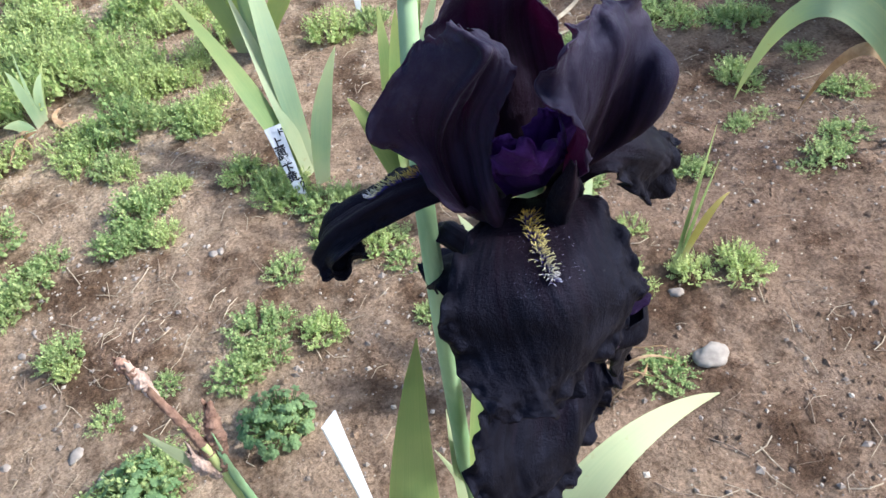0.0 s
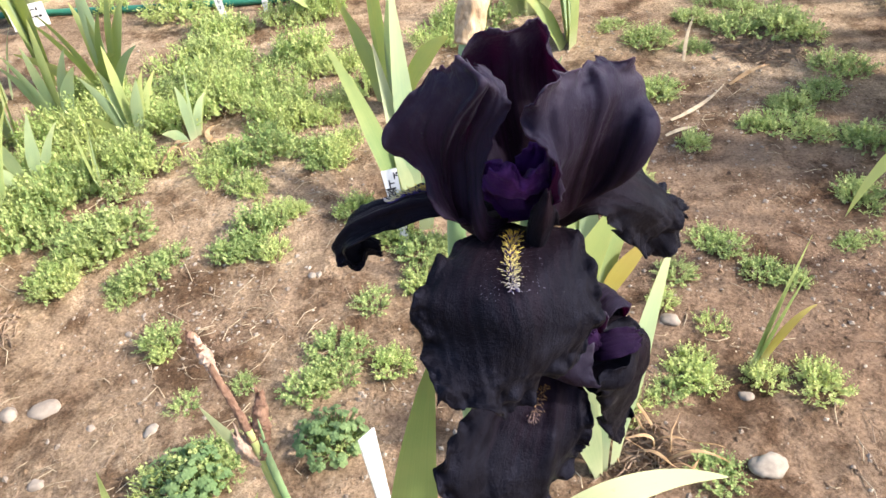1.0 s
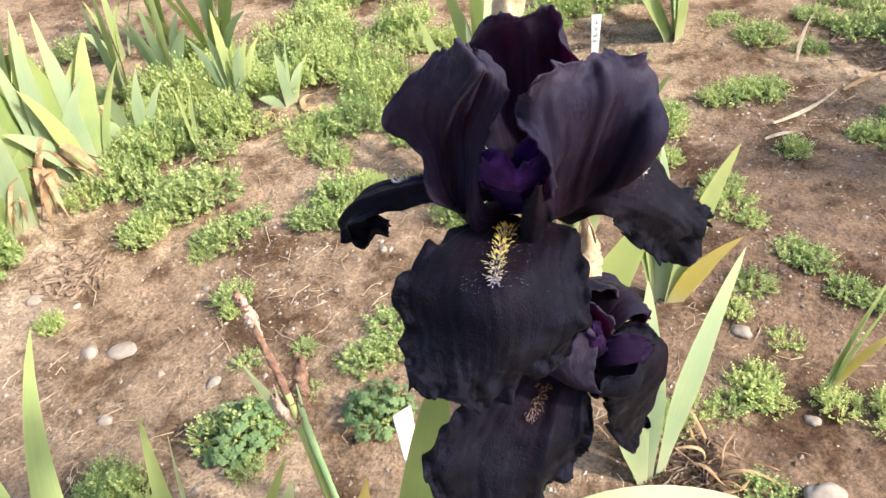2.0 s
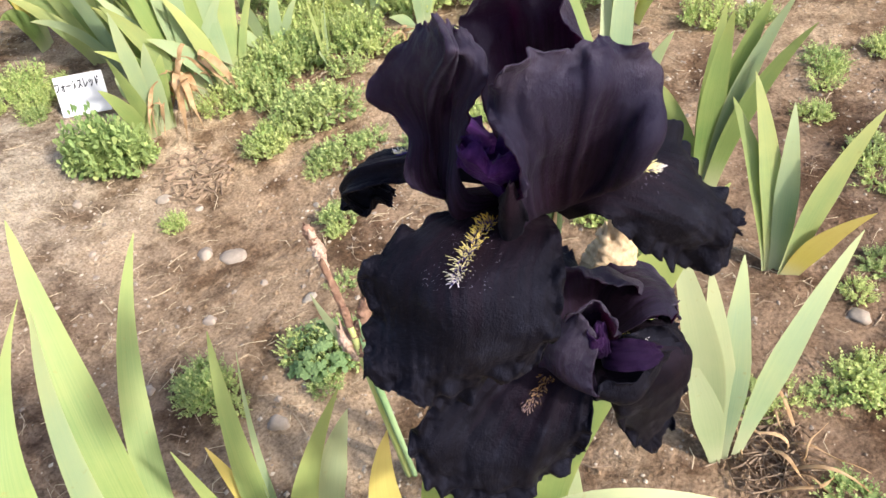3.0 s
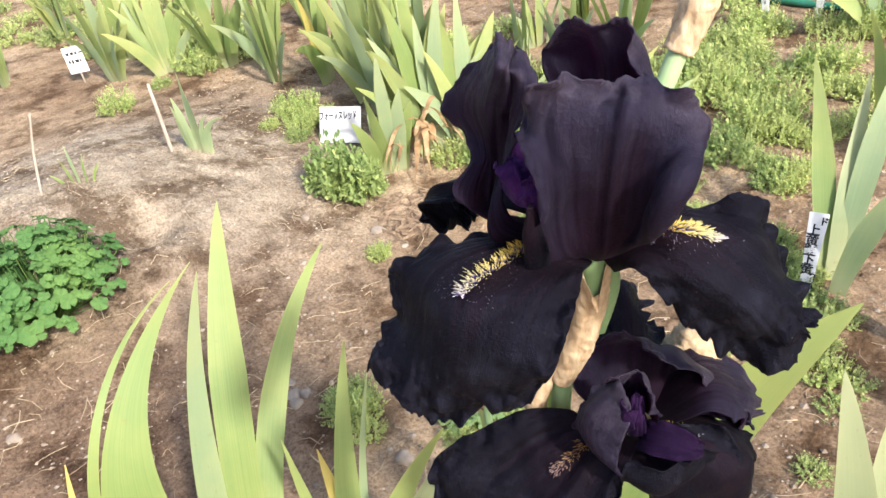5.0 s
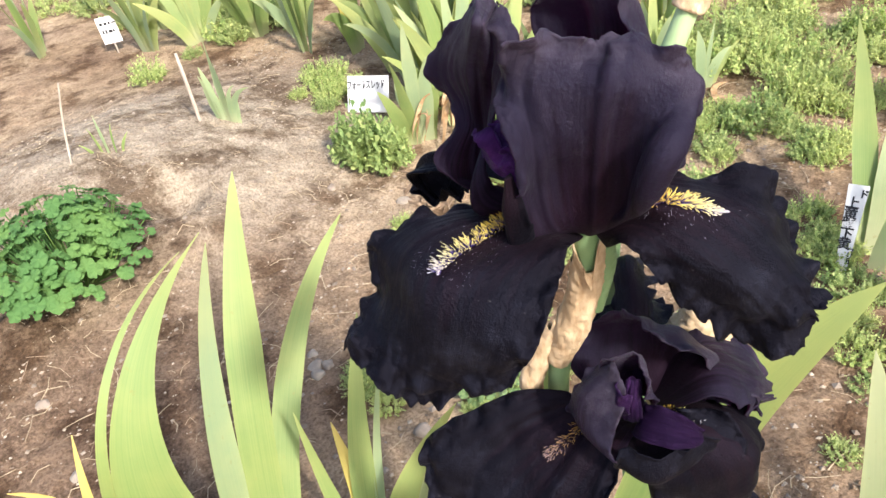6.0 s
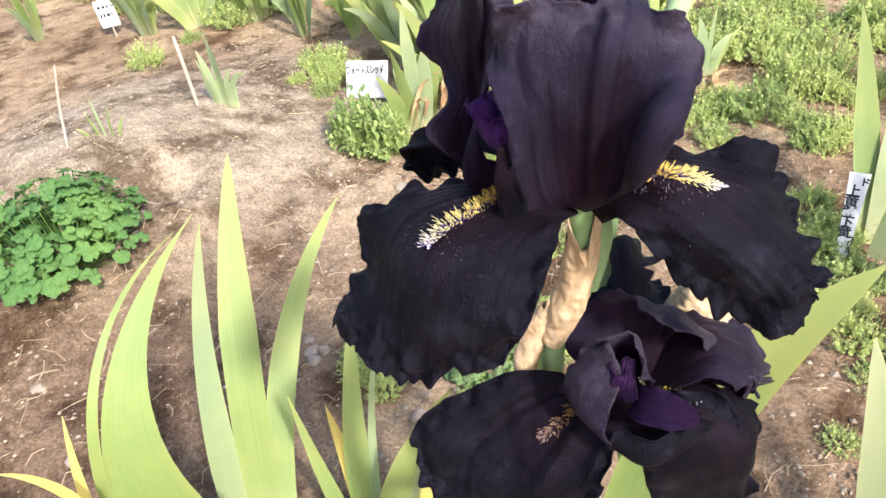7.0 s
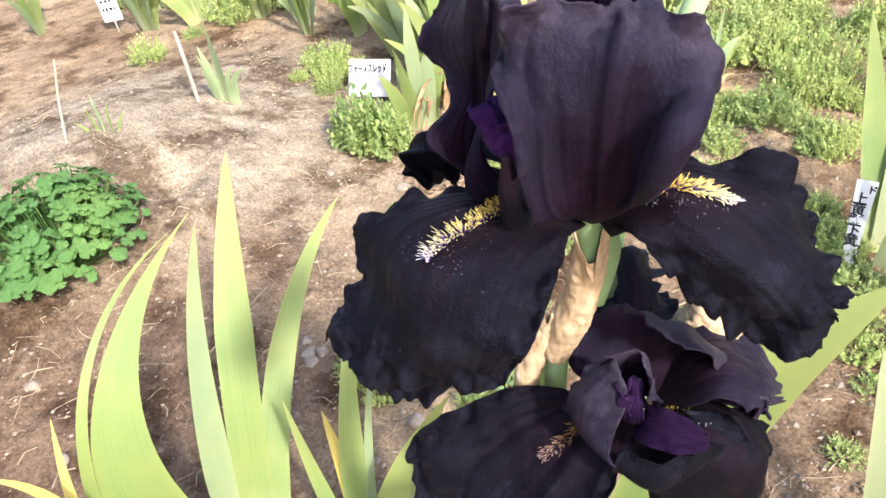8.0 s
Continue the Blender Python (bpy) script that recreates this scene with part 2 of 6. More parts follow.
LEAF_LIME = blade_material("iris_leaf_lime", (0.18, 0.29, 0.09), (0.28, 0.39, 0.15), (0.46, 0.48, 0.17), 0.24, 0.40)
LEAF_PALE = blade_material("iris_leaf_pale", (0.33, 0.42, 0.23), (0.48, 0.55, 0.34), (0.62, 0.62, 0.36), 0.22)
LEAF_YELLOW = blade_material("iris_leaf_yellow", (0.64, 0.57, 0.13), (0.70, 0.64, 0.22), (0.58, 0.42, 0.12), 0.2, 0.4)
DRY = plain_material("dry_leaf", (0.30, 0.17, 0.08), (0.62, 0.45, 0.27), 60, 0.8, 0.15, 0.5, share=0.25)
WEED = leafy_material("weed", (0.16, 0.250, 0.085), (0.31, 0.405, 0.155), (0.51, 0.55, 0.23))
WEED_LIME = leafy_material("weed_lime", (0.24, 0.36, 0.11), (0.42, 0.51, 0.18), (0.58, 0.60, 0.25))
MALLOW = leafy_material("mallow", (0.050, 0.130, 0.045), (0.105, 0.220, 0.072), (0.23, 0.36, 0.10))
PETAL = petal_material("black_petal", (0.0013, 0.0009, 0.0015), (0.0105, 0.0110, 0.0175), (0.03, 0.002, 0.016), 0.10, 0.022, (0.0085, 0.0036, 0.0058), 0.15)
STANDARD = petal_material("black_standard", (0.0098, 0.0078, 0.0180), (0.0430, 0.0350, 0.0520), (0.24, 0.030, 0.17), 0.32, 0.09, (0.0110, 0.0014, 0.0052), 0.30, 0.34)
# one violet twice: brightened for the shaded upper flower, dimmed for the sunlit lower
STYLE = petal_material("violet_style", (0.030, 0.0080, 0.055), (0.120, 0.034, 0.180), (0.20, 0.025, 0.32), 0.32, 0.08)
STYLE_DIMMED = petal_material("dimmed_style", (0.0095, 0.0028, 0.017), (0.036, 0.012, 0.056), (0.08, 0.012, 0.12), 0.25, 0.05)
BEARD = beard_material("beard", [(0.0, (0.58, 0.31, 0.03)), (0.25, (0.62, 0.47, 0.10)), (0.65, (0.64, 0.57, 0.25)), (0.88, (0.60, 0.56, 0.40)), (1.0, (0.50, 0.46, 0.58))], (0.045, 0.025, 0.20))
BEARD_DULL = beard_material("beard_dull", [(0.0, (0.45, 0.24, 0.05)), (0.6, (0.30, 0.19, 0.10)), (1.0, (0.28, 0.20, 0.20))], (0.08, 0.05, 0.10))
STEM = plain_material("iris_stem", (0.16, 0.28, 0.12), (0.36, 0.48, 0.26), 45, 0.5, 0.3, 0.1, stretch=(1, 1, 0.2))
SPATHE = plain_material("papery_spathe", (0.38, 0.25, 0.14), (0.70, 0.55, 0.37), 260, 0.75, 0.15, 1.0, stretch=(1, 1, 0.4), share=0.12)
STEM_YELLOW = plain_material("yellowing_stem", (0.30, 0.38, 0.10), (0.58, 0.60, 0.26), 60, 0.55, 0.25, 0.2, stretch=(1, 1, 0.15))
PALE_BRACT = plain_material("pale_bract", (0.36, 0.23, 0.17), (0.68, 0.52, 0.42), 140, 0.8, 0.15, 0.6, stretch=(1, 1, 0.3), share=0.2)
TWIG_BROWN = plain_material("withered_brown", (0.13, 0.07, 0.05), (0.36, 0.22, 0.15), 120, 0.8, 0.15, 0.6)
PLASTIC = plain_material("white_plastic", (0.56, 0.57, 0.58), (0.72, 0.72, 0.71), 30, 0.5, 0.35, 0.03)
INK = plain_material("black_ink", (0.012, 0.012, 0.014), (0.03, 0.03, 0.035), 60, 0.6, 0.3, 0.0)
FADED_INK = plain_material("faded_ink", (0.09, 0.09, 0.10), (0.28, 0.28, 0.29), 300, 0.7, 0.2, 0.0)
WOOD = plain_material("grey_wood", (0.30, 0.24, 0.19), (0.52, 0.46, 0.39), 80, 0.8, 0.2, 0.3, stretch=(1, 1, 0.1))
STRAW = plain_material("straw", (0.34, 0.26, 0.17), (0.58, 0.48, 0.34), 90, 0.85, 0.15, 0.3)
LOW_LEAF = leafy_material("low_leaf", (0.070, 0.140, 0.060), (0.150, 0.245, 0.105), (0.32, 0.39, 0.17))
BUSH = leafy_material("bush_leaf", (0.115, 0.205, 0.070), (0.24, 0.35, 0.125), (0.45, 0.52, 0.20))
LITTER = plain_material("old_litter", (0.20, 0.14, 0.10), (0.36, 0.27, 0.19), 90, 0.9, 0.1, 0.3)
HOSE = plain_material("green_hose", (0.02, 0.14, 0.09), (0.05, 0.24, 0.16), 30, 0.45, 0.4, 0.05)
SHEET = plain_material("black_sheet", (0.02, 0.02, 0.022), (0.06, 0.06, 0.065), 12, 0.5, 0.4, 0.3)


# ---- mesh helpers ----
def mesh_of(name, verts, faces, material, uvs=None, smooth=True):
    me = bpy.data.meshes.new(name)
    me.from_pydata([tuple(v) for v in verts], [], faces)
    if uvs is not None:
        layer = me.uv_layers.new(name="uv")
        flat = np.empty(len(me.loops), dtype=np.int32)
        me.loops.foreach_get("vertex_index", flat)
        layer.data.foreach_set("uv", np.asarray(uvs, dtype=np.float32)[flat].ravel())
    if smooth:
        me.polygons.foreach_set("use_smooth", [True] * len(me.polygons))
    me.materials.append(material)
    me.update()
    return me


def part(name, me, parent, label=""):
    ob = new(name, me)
    ob.parent = parent
    if label:
        ob["label"] = label
    return ob


def thing(name, x, y, z, label, category, group="", turn=0.0):
    ob = new(name)
    ob.empty_display_size = 0.02
    ob.matrix_basis = pose(x, y, z, 0, 0, turn)
    return tagged(ob, label, category, group)


def smooth_curve(points, n):
    """n points along a Catmull-Rom curve through the given ones."""
    p = np.asarray(points, float)
    p = np.vstack([2 * p[0] - p[1], p, 2 * p[-1] - p[-2]])
    out = []
    for u in np.linspace(0, len(p) - 3 - 1e-6, n):
        i, f = int(u), u - int(u)
        a, b, c, d = p[i], p[i + 1], p[i + 2], p[i + 3]
        out.append(0.5 * (2 * b + (c - a) * f + (2 * a - 5 * b + 4 * c - d) * f ** 2 + (3 * b - a - 3 * c + d) * f ** 3))
    return np.array(out)


def unit(v):
    v = np.asarray(v, float)
    return v / (np.linalg.norm(v, axis=-1, keepdims=True) + 1e-12)


def tube(points, radii, sides=8, caps=True):
    """Vertices and faces of a round rod along the points."""
    p = np.asarray(points, float)
    radii = np.broadcast_to(np.asarray(radii, float), (len(p),))
    along = unit(np.gradient(p, axis=0))
    ref = np.array([0.31, 0.95, 0.12]) if abs(along[0] @ np.array([0.31, 0.95, 0.12])) < 0.9 else np.array([1.0, 0, 0])
    side = unit(np.cross(along, ref))
    other = np.cross(along, side)
    ang = np.linspace(0, 2 * np.pi, sides, endpoint=False)
    v = (p[:, None] + radii[:, None, None] * (np.cos(ang)[None, :, None] * side[:, None] + np.sin(ang)[None, :, None] * other[:, None])).reshape(-1, 3)
    f = []
    for i in range(len(p) - 1):
        for j in range(sides):
            k = (j + 1) % sides
            f.append((i * sides + j, i * sides + k, (i + 1) * sides + k, (i + 1) * sides + j))
    if caps:
        f.append(tuple(range(sides))[::-1])
        f.append(tuple((len(p) - 1) * sides + j for j in range(sides)))
    return v, f


def join(pieces):
    """One list of vertices and faces out of several."""
    vs, fs, n = [], [], 0
    for v, f in pieces:
        vs.append(np.asarray(v, float))
        fs += [tuple(i + n for i in q) for q in f]
        n += len(v)
    return np.vstack(vs), fs


def smoothstep(x, a, b):
    u = np.clip((x - a) / (b - a), 0, 1)
    return u * u * (3 - 2 * u)


# ---- ground ----
def hill(x, y, cx, cy, s, h):
    return h * np.exp(-((x - cx) ** 2 + (y - cy) ** 2) / (2 * s * s))


def land(x, y):
    """Height of the bed: a heaped mound at one side, a shallow hollow beside it."""
    return hill(x, y, -1.17, 0.255, 0.042, -0.055) + hill(x, y, -1.06, 0.235, 0.05, 0.018) + hill(x, y, -1.42, 0.12, 0.27, 0.13) + hill(x, y, -0.75, 0.5, 0.22, -0.04) + hill(x, y, -1.5, 0.5, 0.3, 0.03)


def clods(x, y):
    z = 0.0
    for k, a in ((3.1, 0.009), (9.0, 0.006), (27.0, 0.0046), (60.0, 0.0034)):
        z += a * noise.noise((x * k, y * k, k))
    return z


def ground_at(x, y):
    return float(land(x, y)) + clods(x, y)


def axis(lo, hi, step, reach):
    core = list(np.arange(lo, hi + step / 2, step))
    left, right, s = [lo], [hi], step
    while right[-1] < reach:
        s *= 1.16
        left.append(left[-1] - s)
        right.append(right[-1] + s)
    return np.array(left[:0:-1] + core + right[1:])


def build_ground():
    xs, ys = axis(-2.0, 0.75, 0.0115, 300), axis(-0.25, 2.0, 0.0115, 300)
    gx, gy = np.meshgrid(xs, ys)
    z = land(gx, gy)
    rough = np.array([clods(a, b) if abs(a) < 8 and abs(b) < 8 else 0.0 for a, b in zip(gx.ravel(), gy.ravel())])
    v = np.stack([gx.ravel(), gy.ravel(), z.ravel() + rough], 1)
    w, n = len(xs), len(ys)
    i = (np.arange(n - 1)[:, None] * w + np.arange(w - 1)[None]).ravel()
    faces = np.stack([i, i + 1, i + w + 1, i + w], 1)
    ob = new("ground", mesh_of("ground", v, faces.tolist(), SOIL))
    tagged(ob, "dry tan garden soil with damp dark patches and grit", "soil", kind="structure")
    return ob


build_ground()


# ---- iris leaves ----
def blade(p0, p1, p2, width, face, twist=0.0, taper=0.5, n=16, waist=0.7, wave=0.0, thick=0.0016, power=0.72):
    """A sword-shaped leaf from its foot p0 over p1 to its point p2; face: the way its flat side looks."""
    p0, p1, p2, face = (np.asarray(q, float) for q in (p0, p1, p2, face))
    s = np.linspace(0, 1, n)[:, None]
    spine = (1 - s) ** 2 * p0 + 2 * s * (1 - s) * p1 + s ** 2 * p2
    along = unit(np.gradient(spine, axis=0))
    side = unit(np.cross(along, face))
    norm = np.cross(side, along)
    a = twist * s ** 2
    side, norm = side * np.cos(a) + norm * np.sin(a), norm * np.cos(a) - side * np.sin(a)
    s1 = s[:, 0]
    half = 0.5 * width * (waist + (1 - waist) * smoothstep(s1, 0.0, 0.45 if waist > 0.3 else 0.75)) * np.clip((1 - s1) / taper, 0, 1) ** power
    half = np.maximum(half, 0.0004)
    shift = wave * np.sin(s1 * 7.0)[:, None] * norm
    v, uv = [], []
    for k in range(n):
        t = thick * (0.35 + 0.65 * (1 - s1[k]))
        c = spine[k] + shift[k]
        keel = 0.10 * half[k]
        left, right = c - side[k] * half[k] + norm[k] * keel, c + side[k] * half[k] + norm[k] * keel
        v += [left, c - side[k] * half[k] * 0.5 + norm[k] * (keel * 0.25 + t * 0.5), c + norm[k] * t * 0.7,
              c + side[k] * half[k] * 0.5 + norm[k] * (keel * 0.25 + t * 0.5), right, right, c - norm[k] * t * 0.7, left]
        uv += [(x, s1[k]) for x in (0.0, 0.25, 0.5, 0.75, 1.0, 1.0, 0.5, 0.0)]
    f = []
    for k in range(n - 1):
        for j in (0, 1, 2, 3, 5, 6):
            f.append((k * 8 + j, k * 8 + j + 1, (k + 1) * 8 + j + 1, (k + 1) * 8 + j))
    return np.array(v), f, uv


def leaf_part(parent, p0, p1, p2, width, face, material, label="", **more):
    o = np.array(parent.matrix_basis.translation)
    v, f, uv = blade(p0, p1, p2, width, face, **more)
    return part("leaf", mesh_of("leaf", v - o, f, material, uv), parent, label)


def through_mid(p0, mid, p2, s):
    """The bend of a leaf that starts at p0, ends at p2 and passes mid at the share s of its length."""
    p0, mid, p2 = (np.asarray(q, float) for q in (p0, mid, p2))
    return (mid - (1 - s) ** 2 * p0 - s * s * p2) / (2 * s * (1 - s))


def iris_clump(x, y, leaves, height, spread, fan, mats, seed, label, group="iris plants in the bed", lean=(0, 0), width=0.046):
    """A fan, or a few, of sword leaves rising from one rhizome. fan: degrees of the fan's plane."""
    r = random.Random(seed)
    z = ground_at(x, y) - 0.01
    root = thing("iris_plant", x, y, z, label, "iris plant", group)
    a = radians(fan)
    d = np.array([math.cos(a), math.sin(a), 0.0])
    q = np.array([-d[1], d[0], 0.0])
    for k in range(leaves):
        u = (k / max(leaves - 1, 1) - 0.5) * 2 + r.uniform(-0.15, 0.15)
        h = height * (1 - 0.3 * abs(u)) * r.uniform(0.8, 1.12)
        off = r.uniform(-0.5, 0.5) * spread
        p0 = np.array([x, y, z]) + d * u * 0.022 + q * off * 0.12
        p2 = p0 + d * (u * spread * 0.75 + lean[0] * h) + q * (off * 0.6 + lean[1] * h) + np.array([0, 0, h * math.cos(0.55 * u)])
        p1 = p0 + (p2 - p0) * 0.5 - d * u * spread * 0.22 + np.array([0, 0, h * 0.1])
        if r.random() < 0.14:
            p2 = p2 + d * u * 0.06 - np.array([0, 0, h * 0.3])
        leaf_part(root, p0, p1, p2, width * r.uniform(0.75, 1.15), q * r.choice((1, -1)) + d * r.uniform(-0.5, 0.5), r.choice(mats), twist=r.uniform(-0.5, 0.5), taper=r.uniform(0.35, 0.6), n=18, waist=0.8)
    return root


# ---- the black iris ----
def petal(spine, half, side, droop=(0.0, 0.0), ruffle=0.004, waves=5.0, phase=0.0, curl=0.0, n=46, m=41, frill=0.06, cup=0.0, seed=1.0, notch=0.0, round_end=0.55, shift=((0, 0, 0), (0, 0, 0)), folds=0.0035, half2=None, pleat=0.35):
    """A petal along its spine. half: half widths at the spine's points; side: the way across it; droop: angles by which the
    two halves bend down; ruffle: height of the waves at the rim; curl: how far the rim of the end rolls."""
    c = smooth_curve(spine, n)
    w = np.clip(smooth_curve([(h, 0, 0) for h in half], n)[:, 0], 0.0006, None)
    w2 = w if half2 is None else np.clip(smooth_curve([(h, 0, 0) for h in half2], n)[:, 0], 0.0006, None)
    along = unit(np.gradient(c, axis=0))
    side = np.asarray(side, float)
    side = side[None] - (along @ side)[:, None] * along
    side = unit(side)
    norm = np.cross(side, along)
    s = np.linspace(0, 1, n)
    shift = np.asarray(shift, float)
    arc = np.concatenate([[0], np.cumsum(np.linalg.norm(np.diff(c, axis=0), axis=1))])
    v, uv = [], []
    for k in range(n):
        for j in range(m):
            u = -1 + 2 * j / (m - 1)
            a = abs(u)
            d = droop[0] if u < 0 else droop[1]
            ww = w[k] if u < 0 else w2[k]
            rim = max(a ** 4, smoothstep(s[k], 0.74, 1.0) ** 2)
            ang = d * a * smoothstep(s[k], 0.1, 0.6)
            phi = waves * 6.283 * (arc[k] / arc[-1]) * (1 if u < 0 else 1.13) + phase + (2.1 if u > 0 else 0.0) + 5.0 * u * smoothstep(s[k], 0.7, 1.0)
            lift = ruffle * 1.15 * rim * (math.sin(phi) + 0.45 * math.sin(2.3 * phi + seed)) * smoothstep(s[k], 0.15, 0.5)
            fray = 1 + frill * rim * noise.noise((u * 3 + seed * 7, s[k] * 9, seed)) + 0.02 * rim * noise.noise((u * 13 + seed, s[k] * 43, seed))
            across = math.copysign(ww * a * fray, u) if u else 0.0
            q = c[k] + side[k] * across
            broad = folds * noise.noise((q[0] * 34 + seed * 5, q[1] * 34, q[2] * 34)) + pleat * folds * noise.noise((u * 5 + seed * 3, s[k] * 2.0, seed)) + 0.12 * folds * noise.noise((u * 16 + seed, s[k] * 4.0, seed))
            broad *= smoothstep(s[k], 0.1, 0.4)
            p = c[k] + side[k] * across * math.cos(ang) + norm[k] * (-abs(across) * math.sin(ang) + lift + broad + cup * ww * a * a)
            p = p + along[k] * (0.05 * ww * a * a * (1 - s[k]) - (round_end * ww * a ** 2.2 + notch * ww * max(0, 1 - 4 * a)) * smoothstep(s[k], 0.6, 1.0))
            p = p + shift[0 if u < 0 else 1] * ww * a * smoothstep(s[k], 0.1, 0.45)
            p = p - norm[k] * curl * smoothstep(s[k], 0.75, 1.0) ** 2
            v.append(p)
            uv.append(((u + 1) / 2, s[k]))
    f = [(k * m + j, k * m + j + 1, (k + 1) * m + j + 1, (k + 1) * m + j) for k in range(n - 1) for j in range(m - 1)]
    return np.array(v), f, uv


def along_guide(points, s):
    """Places at the parameters s (0 to 1) of a smooth curve through the points."""
    p = np.asarray(points, float)
    q = np.vstack([2 * p[0] - p[1], p, 2 * p[-1] - p[-2]])
    x = np.clip(s, 0, 1) * (len(p) - 1)
    i = np.minimum(x.astype(int), len(p) - 2)
    f = (x - i)[..., None]
    a, b, c, d = q[i], q[i + 1], q[i + 2], q[i + 3]
    return 0.5 * (2 * b + (c - a) * f + (2 * a - 5 * b + 4 * c - d) * f ** 2 + (3 * b - a - 3 * c + d) * f ** 3)


def net_petal(columns, trim=0.0, ruffle=0.003, folds=0.002, crimp=0.0012, creases=(), steps=(), seed=1.0, n=84, m=73, veins=0.0004, teeth=0.02, reach=0.16):
    """A petal stretched over guides that run from its foot to its end, side by side from one margin to the other.
    The rim is ruffled and crimped, the face has shallow folds; creases: rows of (across, depth, width);
    steps: rows of (across, depth, width, slope, end), where one side overlaps the other up to a share of the length."""
    u, s = np.meshgrid(np.linspace(-1, 1, m), np.linspace(0, 1, n))
    a = np.abs(u)
    end = np.clip((s - 0.6) / 0.4, 0, 1)
    rag = np.array([[noise.noise((uu * 4.2 + seed * 3.1, seed, 0.3)) + 0.5 * noise.noise((uu * 11 + seed, 3 + seed, 0.7)) + 0.3 * noise.noise((uu * 27, seed * 2, 1.7)) for uu in u[0]]] * n)
    st = s * (1 - trim * a ** 4) - teeth * (0.7 + rag) * end ** 3
    side = np.array([[noise.noise((ss * 7 + seed * 5, 7.7, seed)) + 0.5 * noise.noise((ss * 23 + seed, 4.4, seed)) for ss in s[:, 0]], [noise.noise((ss * 7 + seed * 5, 2.2, seed)) + 0.5 * noise.noise((ss * 23 + seed, 9.1, seed)) for ss in s[:, 0]]])
    ut = u * (1 - teeth * (0.5 + np.where(u < 0, side[0][:, None], side[1][:, None])) * a ** 4)
    guides = np.stack([along_guide(c, st) for c in columns], 0)
    k = len(columns)
    q = np.concatenate([2 * guides[:1] - guides[1:2], guides, 2 * guides[-1:] - guides[-2:-1]], 0)
    x = np.clip((ut + 1) / 2, 0, 1) * (k - 1)
    i = np.minimum(x.astype(int), k - 2)
    f = (x - i)[..., None]
    rows, cols = np.indices(i.shape)
    p0, p1, p2, p3 = (q[i + j, rows, cols] for j in range(4))
    base = 0.5 * (2 * p1 + (p2 - p0) * f + (2 * p0 - 5 * p1 + 4 * p2 - p3) * f ** 2 + (3 * p1 - p0 - 3 * p2 + p3) * f ** 3)
    norm = unit(np.cross(np.gradient(base, axis=1), np.gradient(base, axis=0)))
    grow = smoothstep(s, 0.06, 0.4)
    rim = np.maximum(smoothstep(a, 1 - reach * 2, 1.0) ** 2, smoothstep(s, 1 - reach * 1.3, 1.0) ** 2) * grow
    lift = np.zeros_like(u)
    for k in range(n):
        for j in range(m):
            q = base[k, j]
            wave = noise.noise((q[0] * 110 + seed * 9, q[1] * 110, q[2] * 110))
            fold = noise.noise((q[0] * 30 + seed * 5, q[1] * 30, q[2] * 30)) + 0.35 * noise.noise((q[0] * 85, q[1] * 85 + seed * 4, q[2] * 85))
            small = noise.noise((q[0] * 270 + seed, q[1] * 270, q[2] * 270)) + 0.5 * noise.noise((q[0] * 520, q[1] * 520 + seed, q[2] * 520))
            fine = noise.noise((u[k, j] * 13 + seed * 2, s[k, j] * 2.2, seed * 6))
            lift[k, j] = rim[k, j] * (1.9 * ruffle * wave + 1.6 * crimp * small) + grow[k, j] * (folds * fold + veins * fine)
    for across, depth, width in creases:
        lift += depth * np.exp(-((u - across - 0.12 * (s - 0.5)) / width) ** 2) * grow
    for across, depth, width, slope, top in steps:
        lift += depth * 0.5 * (1 + np.tanh((u - across - slope * s) / width)) * grow * (1 - smoothstep(s, top - 0.25, top))
    v = base + norm * lift[..., None]
    f = [(k * m + j, k * m + j + 1, (k + 1) * m + j + 1, (k + 1) * m + j) for k in range(n - 1) for j in range(m - 1)]
    uv = [((x + 1) / 2, y) for x, y in zip(u.ravel(), s.ravel())]
    return v, f, uv


def fleshed(name, parent, material, label, v, f, uv):
    o = np.array(parent.matrix_basis.translation)
    ob = part(name, mesh_of(name, v - o, f, material, uv), parent, label)
    flesh = ob.modifiers.new("flesh", "SOLIDIFY")
    flesh.thickness, flesh.offset = 0.0006, 0.0
    return ob


def net_part(name, parent, material, label, columns, **shape):
    """The petal as a part, and its grid of points, for what grows on it."""
    v, f, uv = net_petal(columns, **shape)
    return fleshed(name, parent, material, label, v.reshape(-1, 3), f, uv), v


def broad_part(name, parent, material, label, left, rib, right, **shape):
    return net_part(name, parent, material, label, [left, rib, right], **shape)[0]


def petal_part(name, parent, material, label, **shape):
    return fleshed(name, parent, material, label, *petal(**shape))


